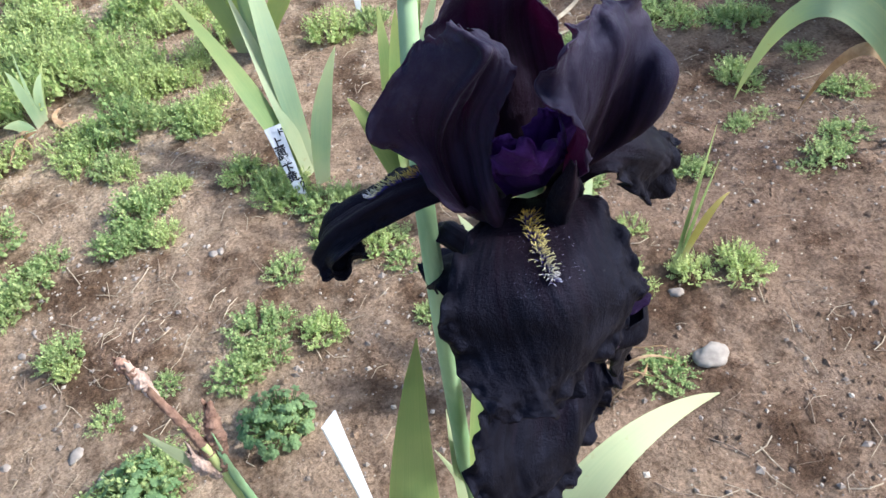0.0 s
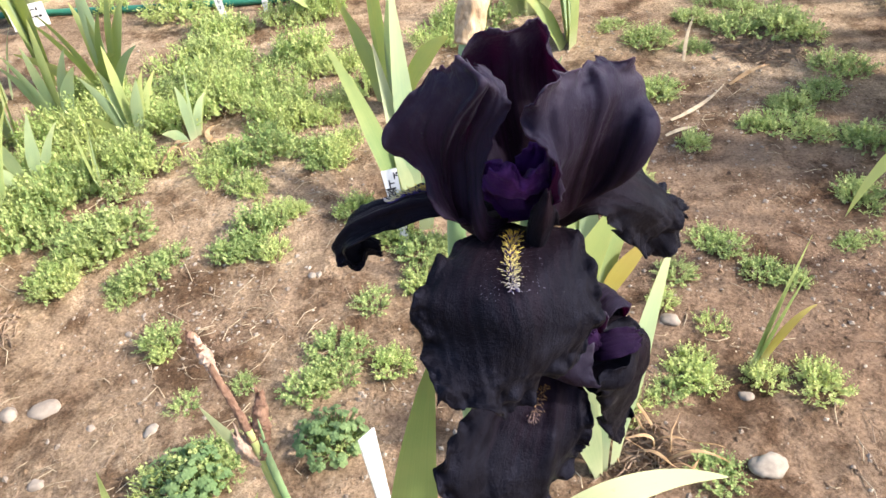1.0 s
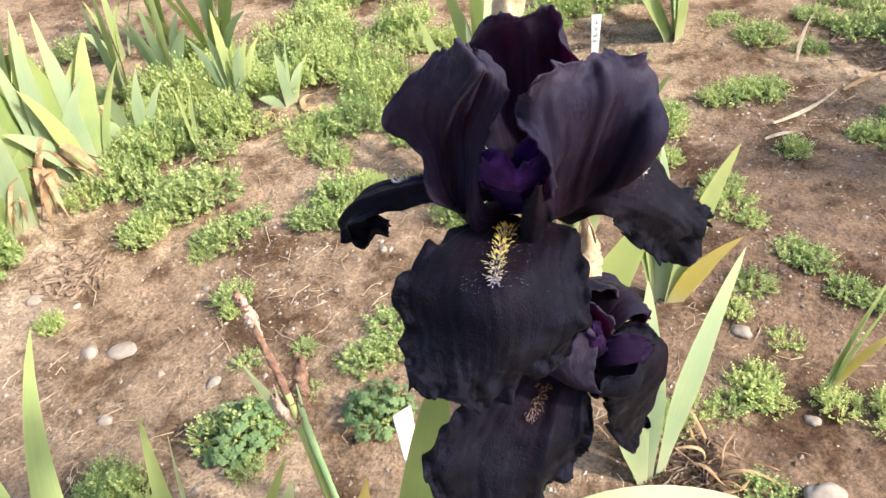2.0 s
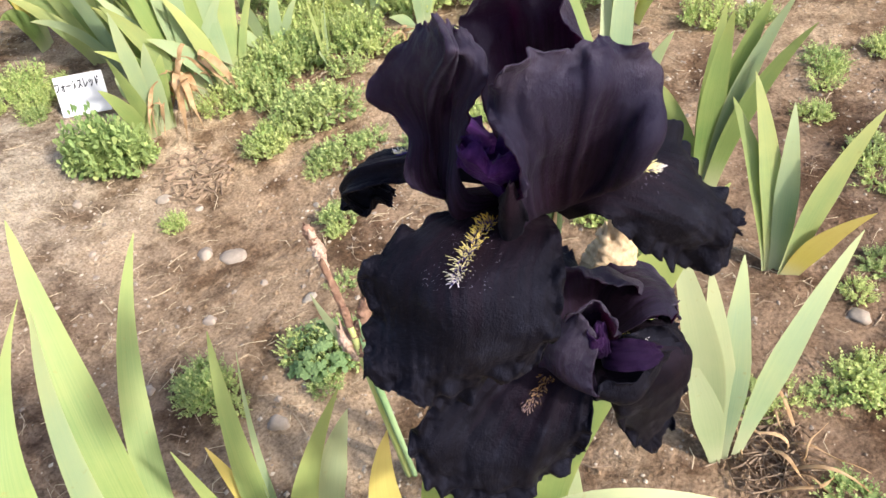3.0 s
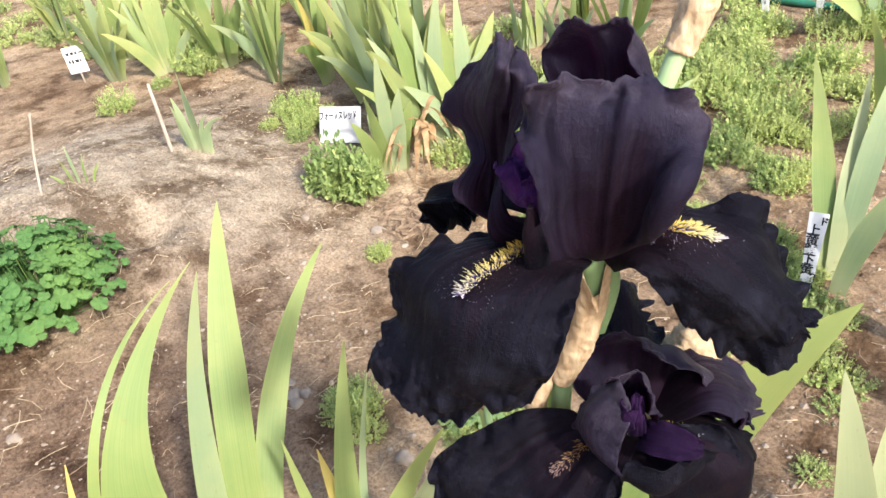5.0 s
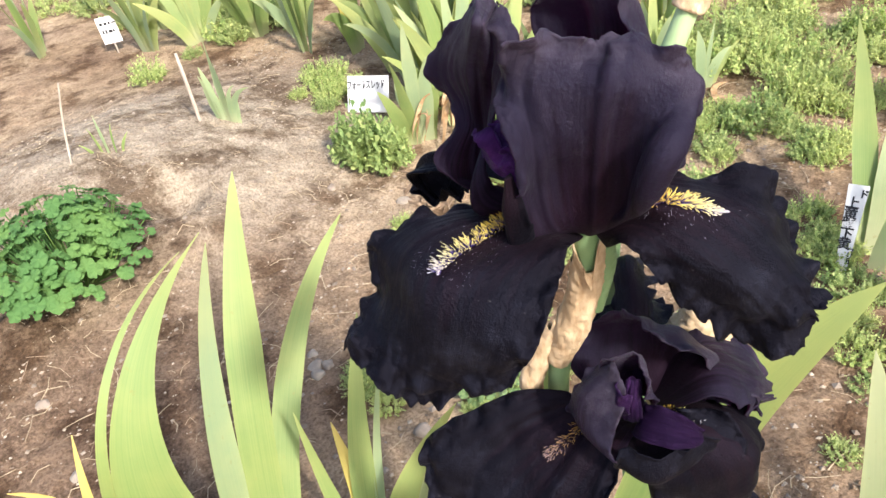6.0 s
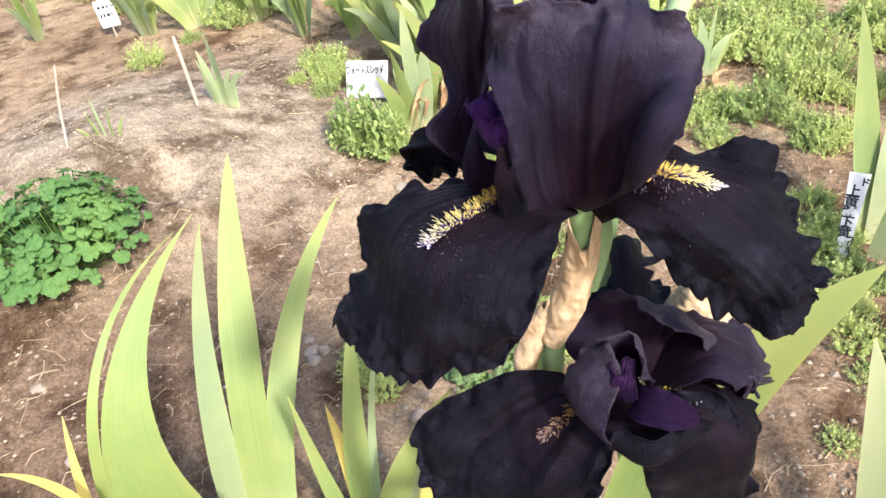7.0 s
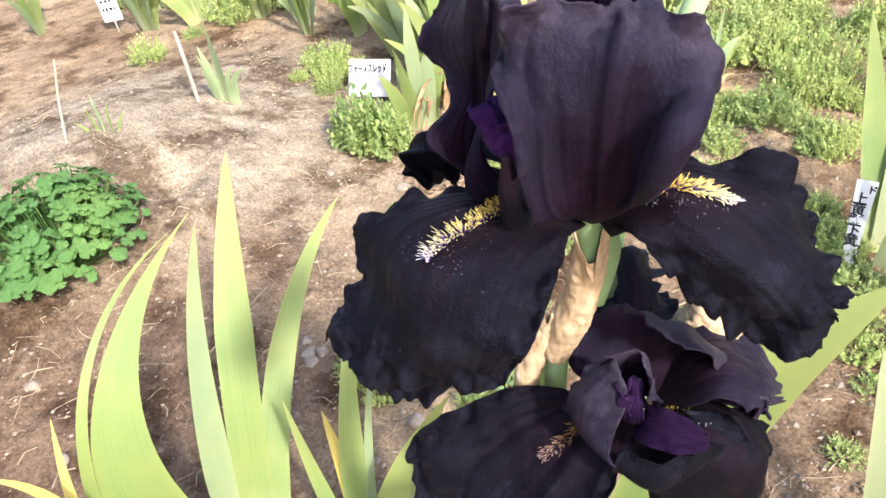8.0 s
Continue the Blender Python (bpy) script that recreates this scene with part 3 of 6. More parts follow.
def beard_part(parent, grid, material, label, seed, lo=0.2, hi=0.5, hairs=460, width=0.055, length=0.0056, flecks=0, middle=0.0):
    """A brush of short curved hairs along the middle of a fall, with a few lone ones strewn beside it."""
    r = random.Random(seed)
    o = np.array(parent.parent.matrix_basis.translation)
    rows, cols = grid.shape[:2]
    norm = unit(np.cross(np.gradient(grid, axis=1), np.gradient(grid, axis=0)))
    norm = norm * math.copysign(1.0, norm[rows // 3, cols // 2, 2])
    v, f, uv = [], [], []
    for k in range(hairs + flecks):
        lone = k >= hairs
        s = r.random()
        off = r.gauss(0, 0.5) * width * (1 - 0.45 * s) if not lone else r.choice((-1, 1)) * (0.05 + 0.26 * r.random() ** 1.3)
        a = (lo + (hi - lo) * s) if not lone else lo - 0.04 + (hi - lo + 0.06) * r.random() + abs(off) * 0.1
        i = min(max(int(a * (rows - 1)), 1), rows - 2)
        j = min(max(int(round((0.5 + 0.5 * (middle + off)) * (cols - 1))), 1), cols - 2)
        root, nn = grid[i, j], norm[i, j]
        along, side = unit(grid[i + 1, j] - grid[i - 1, j]), unit(grid[i, j + 1] - grid[i, j - 1])
        root = root + along * r.uniform(-0.0006, 0.0006) + side * r.uniform(-0.0006, 0.0006)
        if lone:
            l, thick = r.uniform(0.0006, 0.0016), 0.00006
            way = unit(nn * 0.35 + along * r.uniform(0.3, 1.0) + side * math.copysign(0.8, off))
        else:
            l, thick = length * r.uniform(0.6, 1.1) * (1 - 0.25 * s), 0.00017
            way = unit(nn + side * off / width * 1.0 + along * r.uniform(-0.1, 0.7) + np.array([r.gauss(0, 0.12) for _ in range(3)]))
        bend = along * r.uniform(0.1, 0.55) - nn * r.uniform(0.0, 0.25) + side * r.gauss(0, 0.15)
        b1 = unit(np.cross(way, along + 0.01))
        b2 = np.cross(way, b1)
        at = len(v)
        for q, w in ((0.0, 1.25), (0.55, 1.0), (1.0, 0.8)):
            c = root + way * l * q + bend * l * 0.5 * q * q
            for turn in range(3):
                v.append(c + (b1 * math.cos(turn * 2.094) + b2 * math.sin(turn * 2.094)) * thick * w)
                uv.append((q if not lone else 0.55, s if not lone else 0.97))
        for ring in (at, at + 3):
            f += [(ring, ring + 1, ring + 4, ring + 3), (ring + 1, ring + 2, ring + 5, ring + 4), (ring + 2, ring, ring + 3, ring + 5)]
        f.append((at + 6, at + 7, at + 8))
    return part("beard", mesh_of("beard", np.array(v) - o, f, material, uv), parent, label)


def rod_part(name, parent, points, radii, material, label="", sides=10, smooth=24):
    o = np.array(parent.matrix_basis.translation)
    c = smooth_curve(points, smooth)
    r = np.interp(np.linspace(0, 1, smooth), np.linspace(0, 1, len(radii)), radii)
    v, f = tube(c, r, sides)
    return part(name, mesh_of(name, v - o, f, material), parent, label)


def sheath_part(parent, points, radii, material, label, crumple=0.18, seed=1.0, name="spathe"):
    """A papery bract wrapped round a stem: an uneven crumpled sleeve, open at its top."""
    o = np.array(parent.matrix_basis.translation)
    rows, sides = 72, 52
    c = smooth_curve(points, rows)
    r = np.interp(np.linspace(0, 1, rows), np.linspace(0, 1, len(radii)), radii)
    v, f = tube(c, r, sides, caps=False)
    for i in range(len(v)):
        k = i // sides
        x = v[i]
        g = 0.8 * noise.noise((x[0] * 150 + seed * 3, x[1] * 150, x[2] * 110)) + 1.3 * (0.3 - abs(noise.noise((x[0] * 260, x[1] * 260 + seed, x[2] * 210)))) + 0.5 * noise.noise((x[0] * 700, x[1] * 700 + seed, x[2] * 420))
        v[i] = c[k] + (x - c[k]) * max(1.08, 1.16 + crumple * g)
        if k > rows - 9:
            v[i][2] += 0.006 * noise.noise((x[0] * 200, x[1] * 200, seed * 9)) * (k - rows + 9) * 0.55
    ob = part(name, mesh_of(name, v - o, f, material), parent, label)
    flesh = ob.modifiers.new("flesh", "SOLIDIFY")
    flesh.thickness = 0.0005
    return ob


def black_iris():
    root = thing("black_iris", 0.0, 0.10, ground_at(0.0, 0.10), "velvety purple-black bearded iris in full bloom, two open flowers", "flower")
    rod_part("stem", root, [(0.0, 0.10, -0.02), (0.008, 0.088, 0.28), (0.020, 0.080, 0.49), (0.034, 0.084, 0.545), (0.046, 0.084, 0.606)],
             [0.0085, 0.0075, 0.0052, 0.0048, 0.0056], STEM, "pale green waxy stem", 12, 40)
    rod_part("branch", root, [(0.018, 0.082, 0.44), (0.036, 0.090, 0.475), (0.055, 0.095, 0.502)], [0.005, 0.005, 0.006], STEM, "", 10, 14)
    sheath_part(root, [(0.024, 0.079, 0.520), (0.031, 0.082, 0.540), (0.039, 0.085, 0.566), (0.045, 0.084, 0.592)], [0.0052, 0.0064, 0.0062, 0.0058], SPATHE, "dry tan papery spathe", 0.15, 1.3)
    sheath_part(root, [(0.014, 0.068, 0.485), (0.014, 0.070, 0.508), (0.020, 0.076, 0.530), (0.027, 0.079, 0.545)], [0.0036, 0.0052, 0.0046, 0.0022], SPATHE, "dry tan papery spathe", 0.17, 4.1)
    sheath_part(root, [(0.040, 0.090, 0.552), (0.046, 0.091, 0.578), (0.049, 0.088, 0.601)], [0.0030, 0.0038, 0.0036], STEM, "green striped inner spathe", 0.12, 2.7)
    sheath_part(root, [(0.050, 0.120, 0.470), (0.058, 0.140, 0.505), (0.063, 0.150, 0.535)], [0.008, 0.013, 0.007], SPATHE, "dry tan papery spathe", 0.25, 7.7)
    fall = "velvety blue-black ruffled fall"
    stand = "purple-black upright standard petal"
    # upper flower
    f1, g = net_part("fall", root, PETAL, fall, [
        [(0.0330, 0.0710, 0.6110), (0.0101, 0.0485, 0.6170), (-0.0094, 0.0150, 0.6125), (-0.0064, 0.0109, 0.5903), (0.0013, -0.0147, 0.5826)],
        [(0.0360, 0.0720, 0.6100), (0.0232, 0.0509, 0.6180), (0.0107, 0.0193, 0.6160), (0.0139, 0.0058, 0.5961), (0.0204, -0.0143, 0.5746)],
        [(0.0410, 0.0740, 0.6060), (0.0348, 0.0509, 0.6183), (0.0346, 0.0168, 0.6189), (0.0371, 0.0028, 0.6000), (0.0281, -0.0050, 0.5604)],
        [(0.0470, 0.0740, 0.6060), (0.0538, 0.0500, 0.6190), (0.0540, 0.0273, 0.6174), (0.0570, 0.0115, 0.5996), (0.0478, 0.0056, 0.5689)],
        [(0.0520, 0.0730, 0.6060), (0.0654, 0.0503, 0.6193), (0.0705, 0.0373, 0.6103), (0.0740, 0.0222, 0.5986), (0.0657, 0.0140, 0.5796)]],
        ruffle=0.0042, folds=0.0024, crimp=0.0011, seed=1.0, n=110, m=101, reach=0.2, teeth=0.025)
    beard_part(f1, g, BEARD, "yellow beard with violet roots", 3, 0.24, 0.51, hairs=360, flecks=260)
    f2, g = net_part("fall", root, PETAL, fall, [
        [(0.0460, 0.0900, 0.6100), (0.0697, 0.1095, 0.6214), (0.0890, 0.1305, 0.6128), (0.0976, 0.1396, 0.5925), (0.1104, 0.1309, 0.5812)],
        [(0.0460, 0.0880, 0.6090), (0.0692, 0.1016, 0.6201), (0.0977, 0.1129, 0.6133), (0.1069, 0.1213, 0.5959), (0.1225, 0.1237, 0.5800)],
        [(0.0460, 0.0850, 0.6080), (0.0780, 0.0844, 0.6252), (0.0918, 0.0994, 0.6171), (0.1081, 0.1063, 0.6017), (0.1310, 0.1095, 0.5774)],
        [(0.0520, 0.0800, 0.6040), (0.0738, 0.0804, 0.6153), (0.0932, 0.0826, 0.6100), (0.1089, 0.0916, 0.5941), (0.1216, 0.1099, 0.5612)],
        [(0.0600, 0.0770, 0.6020), (0.0775, 0.0688, 0.6157), (0.0864, 0.0768, 0.5937), (0.0973, 0.0930, 0.5751), (0.1085, 0.1087, 0.5517)]],
        ruffle=0.0060, folds=0.0026, crimp=0.0012, seed=2.3, n=100, m=91, teeth=0.04, reach=0.22)
    beard_part(f2, g, BEARD, "yellow beard with violet roots", 5, 0.22, 0.5, hairs=300, length=0.0050, flecks=180)
    f3, g = net_part("fall", root, PETAL, "small fall rolled up into a ball", [
        [(0.0285, 0.0820, 0.6100), (0.0046, 0.0760, 0.6140), (-0.0137, 0.0735, 0.6120), (-0.0277, 0.0715, 0.6090), (-0.0430, 0.0675, 0.6010), (-0.0537, 0.0680, 0.5920), (-0.0452, 0.0730, 0.5870), (-0.0327, 0.0780, 0.5910)],
        [(0.0287, 0.0838, 0.6107), (0.0052, 0.0814, 0.6182), (-0.0130, 0.0800, 0.6176), (-0.0270, 0.0780, 0.6146), (-0.0421, 0.0749, 0.6080), (-0.0529, 0.0743, 0.5969), (-0.0447, 0.0775, 0.5877), (-0.0324, 0.0807, 0.5910)],
        [(0.0290, 0.0860, 0.6110), (0.0060, 0.0880, 0.6200), (-0.0120, 0.0880, 0.6200), (-0.0260, 0.0860, 0.6170), (-0.0410, 0.0840, 0.6110), (-0.0520, 0.0820, 0.5990), (-0.0440, 0.0830, 0.5880), (-0.0320, 0.0840, 0.5910)],
        [(0.0293, 0.0882, 0.6107), (0.0068, 0.0946, 0.6182), (-0.0110, 0.0960, 0.6176), (-0.0250, 0.0940, 0.6146), (-0.0399, 0.0931, 0.6080), (-0.0511, 0.0897, 0.5969), (-0.0433, 0.0885, 0.5877), (-0.0316, 0.0873, 0.5910)],
        [(0.0295, 0.0900, 0.6100), (0.0074, 0.1000, 0.6140), (-0.0103, 0.1025, 0.6120), (-0.0243, 0.1005, 0.6090), (-0.0390, 0.1005, 0.6010), (-0.0503, 0.0960, 0.5920), (-0.0428, 0.0930, 0.5870), (-0.0313, 0.0900, 0.5910)]],
        ruffle=0.0044, folds=0.0040, crimp=0.0012, creases=((0.2, -0.004, 0.14), (-0.4, 0.003, 0.12)), seed=3.1, n=80, m=53, reach=0.3)
    beard_part(f3, g, BEARD, "yellow beard with violet roots", 6, 0.2, 0.42, hairs=140)
    net_part("standard", root, STANDARD, stand, [
        [(0.0440, 0.0720, 0.6080), (0.0479, 0.0479, 0.6178), (0.0536, 0.0393, 0.6635), (0.0424, 0.0466, 0.6766), (0.0533, 0.0449, 0.6928)],
        [(0.0480, 0.0750, 0.6060), (0.0535, 0.0565, 0.6211), (0.0578, 0.0502, 0.6582), (0.0542, 0.0508, 0.6785), (0.0573, 0.0579, 0.6956)],
        [(0.0490, 0.0790, 0.6020), (0.0612, 0.0641, 0.6209), (0.0663, 0.0609, 0.6555), (0.0677, 0.0622, 0.6794), (0.0642, 0.0730, 0.6867)],
        [(0.0510, 0.0810, 0.6020), (0.0700, 0.0687, 0.6229), (0.0764, 0.0674, 0.6572), (0.0811, 0.0694, 0.6783), (0.0746, 0.0765, 0.6918)],
        [(0.0520, 0.0830, 0.6020), (0.0815, 0.0676, 0.6345), (0.0932, 0.0668, 0.6588), (0.0930, 0.0817, 0.6708), (0.0854, 0.0821, 0.6849)],
        [(0.0530, 0.0860, 0.6030), (0.0765, 0.0725, 0.6330), (0.0850, 0.0770, 0.6510), (0.0870, 0.0900, 0.6600), (0.0850, 0.0940, 0.6690)]],
        ruffle=0.0050, folds=0.0034, crimp=0.0012, creases=((-0.66, -0.0018, 0.09), (-0.02, 0.0024, 0.08), (0.30, -0.0020, 0.12), (0.62, 0.0022, 0.08)), steps=((0.28, 0.0060, 0.030, 0.30, 0.72), (-0.58, -0.0040, 0.035, 0.05, 0.62)), seed=4.4, veins=0.0004, reach=0.17, teeth=0.05)
    net_part("standard", root, STANDARD, stand, [
        [(0.0400, 0.0890, 0.6060), (0.0200, 0.0960, 0.6300), (0.0160, 0.0980, 0.6560), (0.0110, 0.0985, 0.6775), (0.0212, 0.0964, 0.6903)],
        [(0.0430, 0.0900, 0.6060), (0.0320, 0.1040, 0.6340), (0.0280, 0.1100, 0.6640), (0.0280, 0.1060, 0.6820), (0.0322, 0.0959, 0.6967)],
        [(0.0450, 0.0870, 0.6060), (0.0440, 0.1000, 0.6340), (0.0410, 0.1040, 0.6640), (0.0410, 0.1020, 0.6840), (0.0396, 0.0998, 0.6955)],
        [(0.0470, 0.0900, 0.6060), (0.0560, 0.1030, 0.6340), (0.0540, 0.1100, 0.6640), (0.0540, 0.1070, 0.6840), (0.0490, 0.1001, 0.6991)],
        [(0.0500, 0.0880, 0.6060), (0.0680, 0.0980, 0.6290), (0.0680, 0.1040, 0.6580), (0.0568, 0.0964, 0.6805), (0.0562, 0.0982, 0.6932)]],
        ruffle=0.0022, folds=0.0024, crimp=0.0006, seed=5.2, veins=0.0002, reach=0.1)
    net_part("standard", root, STANDARD, stand, [
        [(0.0310, 0.0890, 0.6060), (0.0061, 0.0463, 0.6355), (-0.0031, 0.0657, 0.6449), (-0.0186, 0.0710, 0.6603), (-0.0068, 0.0735, 0.6790), (0.0061, 0.0749, 0.6920)],
        [(0.0330, 0.0850, 0.6060), (0.0126, 0.0494, 0.6294), (0.0023, 0.0675, 0.6450), (-0.0024, 0.0681, 0.6648), (0.0082, 0.0680, 0.6835), (0.0110, 0.0745, 0.6927)],
        [(0.0340, 0.0810, 0.6080), (0.0131, 0.0585, 0.6199), (0.0078, 0.0693, 0.6457), (0.0151, 0.0634, 0.6709), (0.0276, 0.0574, 0.6916), (0.0175, 0.0722, 0.6940)],
        [(0.0360, 0.0790, 0.6090), (0.0220, 0.0480, 0.6210), (0.0179, 0.0646, 0.6542), (0.0266, 0.0622, 0.6743), (0.0319, 0.0625, 0.6880), (0.0220, 0.0730, 0.6950)],
        [(0.0370, 0.0770, 0.6090), (0.0242, 0.0559, 0.6300), (0.0274, 0.0587, 0.6601), (0.0371, 0.0604, 0.6785), (0.0364, 0.0676, 0.6829), (0.0240, 0.0719, 0.6938)]],
        ruffle=0.0034, folds=0.0026, crimp=0.0008, creases=((-0.08, 0.0030, 0.07), (0.34, -0.0028, 0.09)), seed=6.6, veins=0.0004, reach=0.16, teeth=0.04)
    net_part("petal_fold", root, PETAL, "rolled lower margin of a standard", [
        [(0.0505, 0.043, 0.650), (0.042, 0.047, 0.630), (0.039, 0.051, 0.612)],
        [(0.051, 0.0395, 0.650), (0.048, 0.040, 0.630), (0.045, 0.045, 0.607)],
        [(0.052, 0.042, 0.650), (0.054, 0.046, 0.630), (0.049, 0.052, 0.612)]], ruffle=0.003, folds=0.002, seed=22.0, n=36, m=31, veins=0.0002)
    arm = "violet style arm"
    petal_part("style_arm", root, STYLE, arm, spine=[(0.041, 0.074, 0.610), (0.040, 0.062, 0.632), (0.040, 0.050, 0.641), (0.042, 0.047, 0.658)], half=[0.008, 0.015, 0.018, 0.016], half2=[0.008, 0.014, 0.015, 0.013], side=(1, 0.1, 0), droop=(0.5, 0.5), ruffle=0.003, n=30, m=31, seed=7.0, notch=0.55, round_end=0.2)
    petal_part("style_arm", root, STYLE, arm, spine=[(0.046, 0.080, 0.610), (0.058, 0.086, 0.626), (0.068, 0.091, 0.633), (0.071, 0.093, 0.642)], half=[0.006, 0.010, 0.010, 0.007], side=(0.36, -0.93, 0), droop=(0.5, 0.5), ruffle=0.003, n=22, m=21, seed=8.0)
    petal_part("style_arm", root, STYLE, arm, spine=[(0.038, 0.080, 0.610), (0.024, 0.086, 0.626), (0.010, 0.090, 0.634), (0.004, 0.091, 0.646)], half=[0.006, 0.012, 0.014, 0.010], side=(0.3, 0.95, 0), droop=(0.5, 0.5), ruffle=0.003, n=22, m=21, seed=9.0)
    petal_part("style_crest", root, STYLE, "upright violet crest", spine=[(0.038, 0.058, 0.628), (0.031, 0.058, 0.642), (0.025, 0.060, 0.654)], half=[0.006, 0.010, 0.006], side=(0.8, -0.5, 0.3), droop=(0.3, 0.3), ruffle=0.0015, n=20, m=17, seed=18.0)
    petal_part("style_crest", root, STYLE, "upright violet crest", spine=[(0.042, 0.062, 0.628), (0.046, 0.061, 0.645), (0.048, 0.061, 0.660)], half=[0.006, 0.009, 0.006], side=(0.85, 0.2, -0.3), droop=(0.3, 0.3), ruffle=0.0015, n=20, m=17, seed=19.0)
    # lower flower
    g1, g = net_part("fall", root, PETAL, fall, [
        [(0.052, 0.086, 0.497), (0.024, 0.065, 0.511), (0.001, 0.039, 0.503), (-0.012, 0.015, 0.487), (-0.001, 0.009, 0.447)],
        [(0.055, 0.087, 0.499), (0.048, 0.067, 0.500), (0.039, 0.048, 0.487), (0.032, 0.027, 0.469), (0.032, 0.019, 0.430)],
        [(0.060, 0.083, 0.497), (0.072, 0.062, 0.497), (0.074, 0.051, 0.479), (0.068, 0.050, 0.460), (0.052, 0.046, 0.440)]],
        trim=0.06, ruffle=0.0055, folds=0.0042, crimp=0.0012, creases=((0.35, -0.003, 0.12), (-0.45, 0.0025, 0.1)), seed=10.2, n=100, m=91, teeth=0.04, reach=0.2)
    beard_part(g1, g, BEARD_DULL, "dull tawny beard", 8, 0.26, 0.48, hairs=150, width=0.1, length=0.0036)
    g2, g = net_part("fall", root, PETAL, fall, [
        [(0.064, 0.101, 0.501), (0.089, 0.116, 0.503), (0.103, 0.126, 0.485), (0.104, 0.117, 0.453), (0.105, 0.108, 0.412)],
        [(0.063, 0.095, 0.500), (0.086, 0.095, 0.508), (0.109, 0.097, 0.497), (0.108, 0.102, 0.458), (0.098, 0.108, 0.404)],
        [(0.063, 0.089, 0.500), (0.075, 0.077, 0.499), (0.081, 0.070, 0.476), (0.084, 0.082, 0.436), (0.101, 0.097, 0.397)]],
        trim=0.04, ruffle=0.0055, folds=0.004, seed=11.0, n=60, m=53)
    beard_part(g2, g, BEARD, "yellow beard", 9, 0.1, 0.3, hairs=70, length=0.0035)
    petal_part("fall", root, PETAL, fall, spine=[(0.050, 0.103, 0.500), (0.032, 0.128, 0.506), (0.012, 0.148, 0.500), (-0.004, 0.162, 0.486)],
               half=[0.006, 0.016, 0.024, 0.018], side=(0.75, 0.66, 0), droop=(0.4, 0.4), ruffle=0.004, waves=4.0, phase=2.2, seed=12.0, n=30, m=27)
    net_part("fall", root, PETAL, fall, [
        [(0.044, 0.100, 0.500), (0.020, 0.124, 0.516), (0.004, 0.142, 0.524), (0.002, 0.152, 0.512)],
        [(0.048, 0.104, 0.500), (0.028, 0.130, 0.522), (0.014, 0.146, 0.531), (0.010, 0.158, 0.518)],
        [(0.052, 0.108, 0.500), (0.036, 0.136, 0.512), (0.024, 0.146, 0.516), (0.020, 0.160, 0.508)]], ruffle=0.004, seed=12.5, n=40, m=37)
    petal_part("standard", root, STANDARD, stand, spine=[(0.062, 0.100, 0.500), (0.078, 0.118, 0.524), (0.090, 0.138, 0.510), (0.093, 0.147, 0.486)],
               half=[0.010, 0.024, 0.024, 0.008], side=(0.7, -0.7, 0), droop=(0.4, 0.5), ruffle=0.003, waves=3.0, phase=0.4, seed=13.0)
    broad_part("standard", root, STANDARD, stand, left=[(0.044, 0.084, 0.500), (0.026, 0.084, 0.513), (0.027, 0.095, 0.529), (0.045, 0.106, 0.544)],
               right=[(0.066, 0.100, 0.500), (0.089, 0.113, 0.505), (0.102, 0.126, 0.496), (0.097, 0.119, 0.509)],
               rib=[(0.058, 0.100, 0.500), (0.058, 0.117, 0.516), (0.060, 0.115, 0.536), (0.066, 0.099, 0.545)],
               trim=0.06, ruffle=0.003, folds=0.003, crimp=0.0016, creases=((-0.1, 0.003, 0.12), (0.45, -0.003, 0.1)), seed=14.0, n=48, m=41, veins=0.0001)
    broad_part("standard", root, STANDARD, stand, left=[(0.052, 0.084, 0.500), (0.047, 0.062, 0.515), (0.050, 0.062, 0.530), (0.060, 0.079, 0.544)],
               right=[(0.066, 0.084, 0.500), (0.077, 0.054, 0.509), (0.074, 0.056, 0.520), (0.075, 0.069, 0.540)],
               rib=[(0.058, 0.082, 0.500), (0.061, 0.056, 0.511), (0.057, 0.057, 0.530), (0.067, 0.072, 0.547)],
               trim=0.06, ruffle=0.002, folds=0.002, seed=15.0, n=40, m=33, veins=0.0001)
    broad_part("standard", root, PETAL, stand, left=[(0.060, 0.085, 0.498), (0.074, 0.057, 0.505), (0.077, 0.057, 0.520)],
               right=[(0.068, 0.097, 0.498), (0.099, 0.086, 0.506), (0.104, 0.088, 0.522)],
               rib=[(0.064, 0.090, 0.496), (0.091, 0.062, 0.503), (0.093, 0.063, 0.519)],
               trim=0.1, ruffle=0.003, folds=0.002, seed=16.5, n=36, m=33, veins=0.0001)
    petal_part("style_arm", root, STYLE_DIMMED, arm, spine=[(0.070, 0.082, 0.512), (0.079, 0.070, 0.524), (0.091, 0.072, 0.526), (0.101, 0.080, 0.521)], half=[0.003, 0.007, 0.008, 0.004], side=(-0.10, 0.83, 0.56), droop=(0.35, 0.35), ruffle=0.0012, n=24, m=21, seed=16.0, round_end=0.3)
    petal_part("style_arm", root, STYLE_DIMMED, arm, spine=[(0.071, 0.080, 0.512), (0.075, 0.068, 0.526), (0.073, 0.073, 0.544)], half=[0.003, 0.0048, 0.003], side=(0.85, 0.50, 0), droop=(0.4, 0.4), ruffle=0.0008, n=20, m=17, seed=17.0)
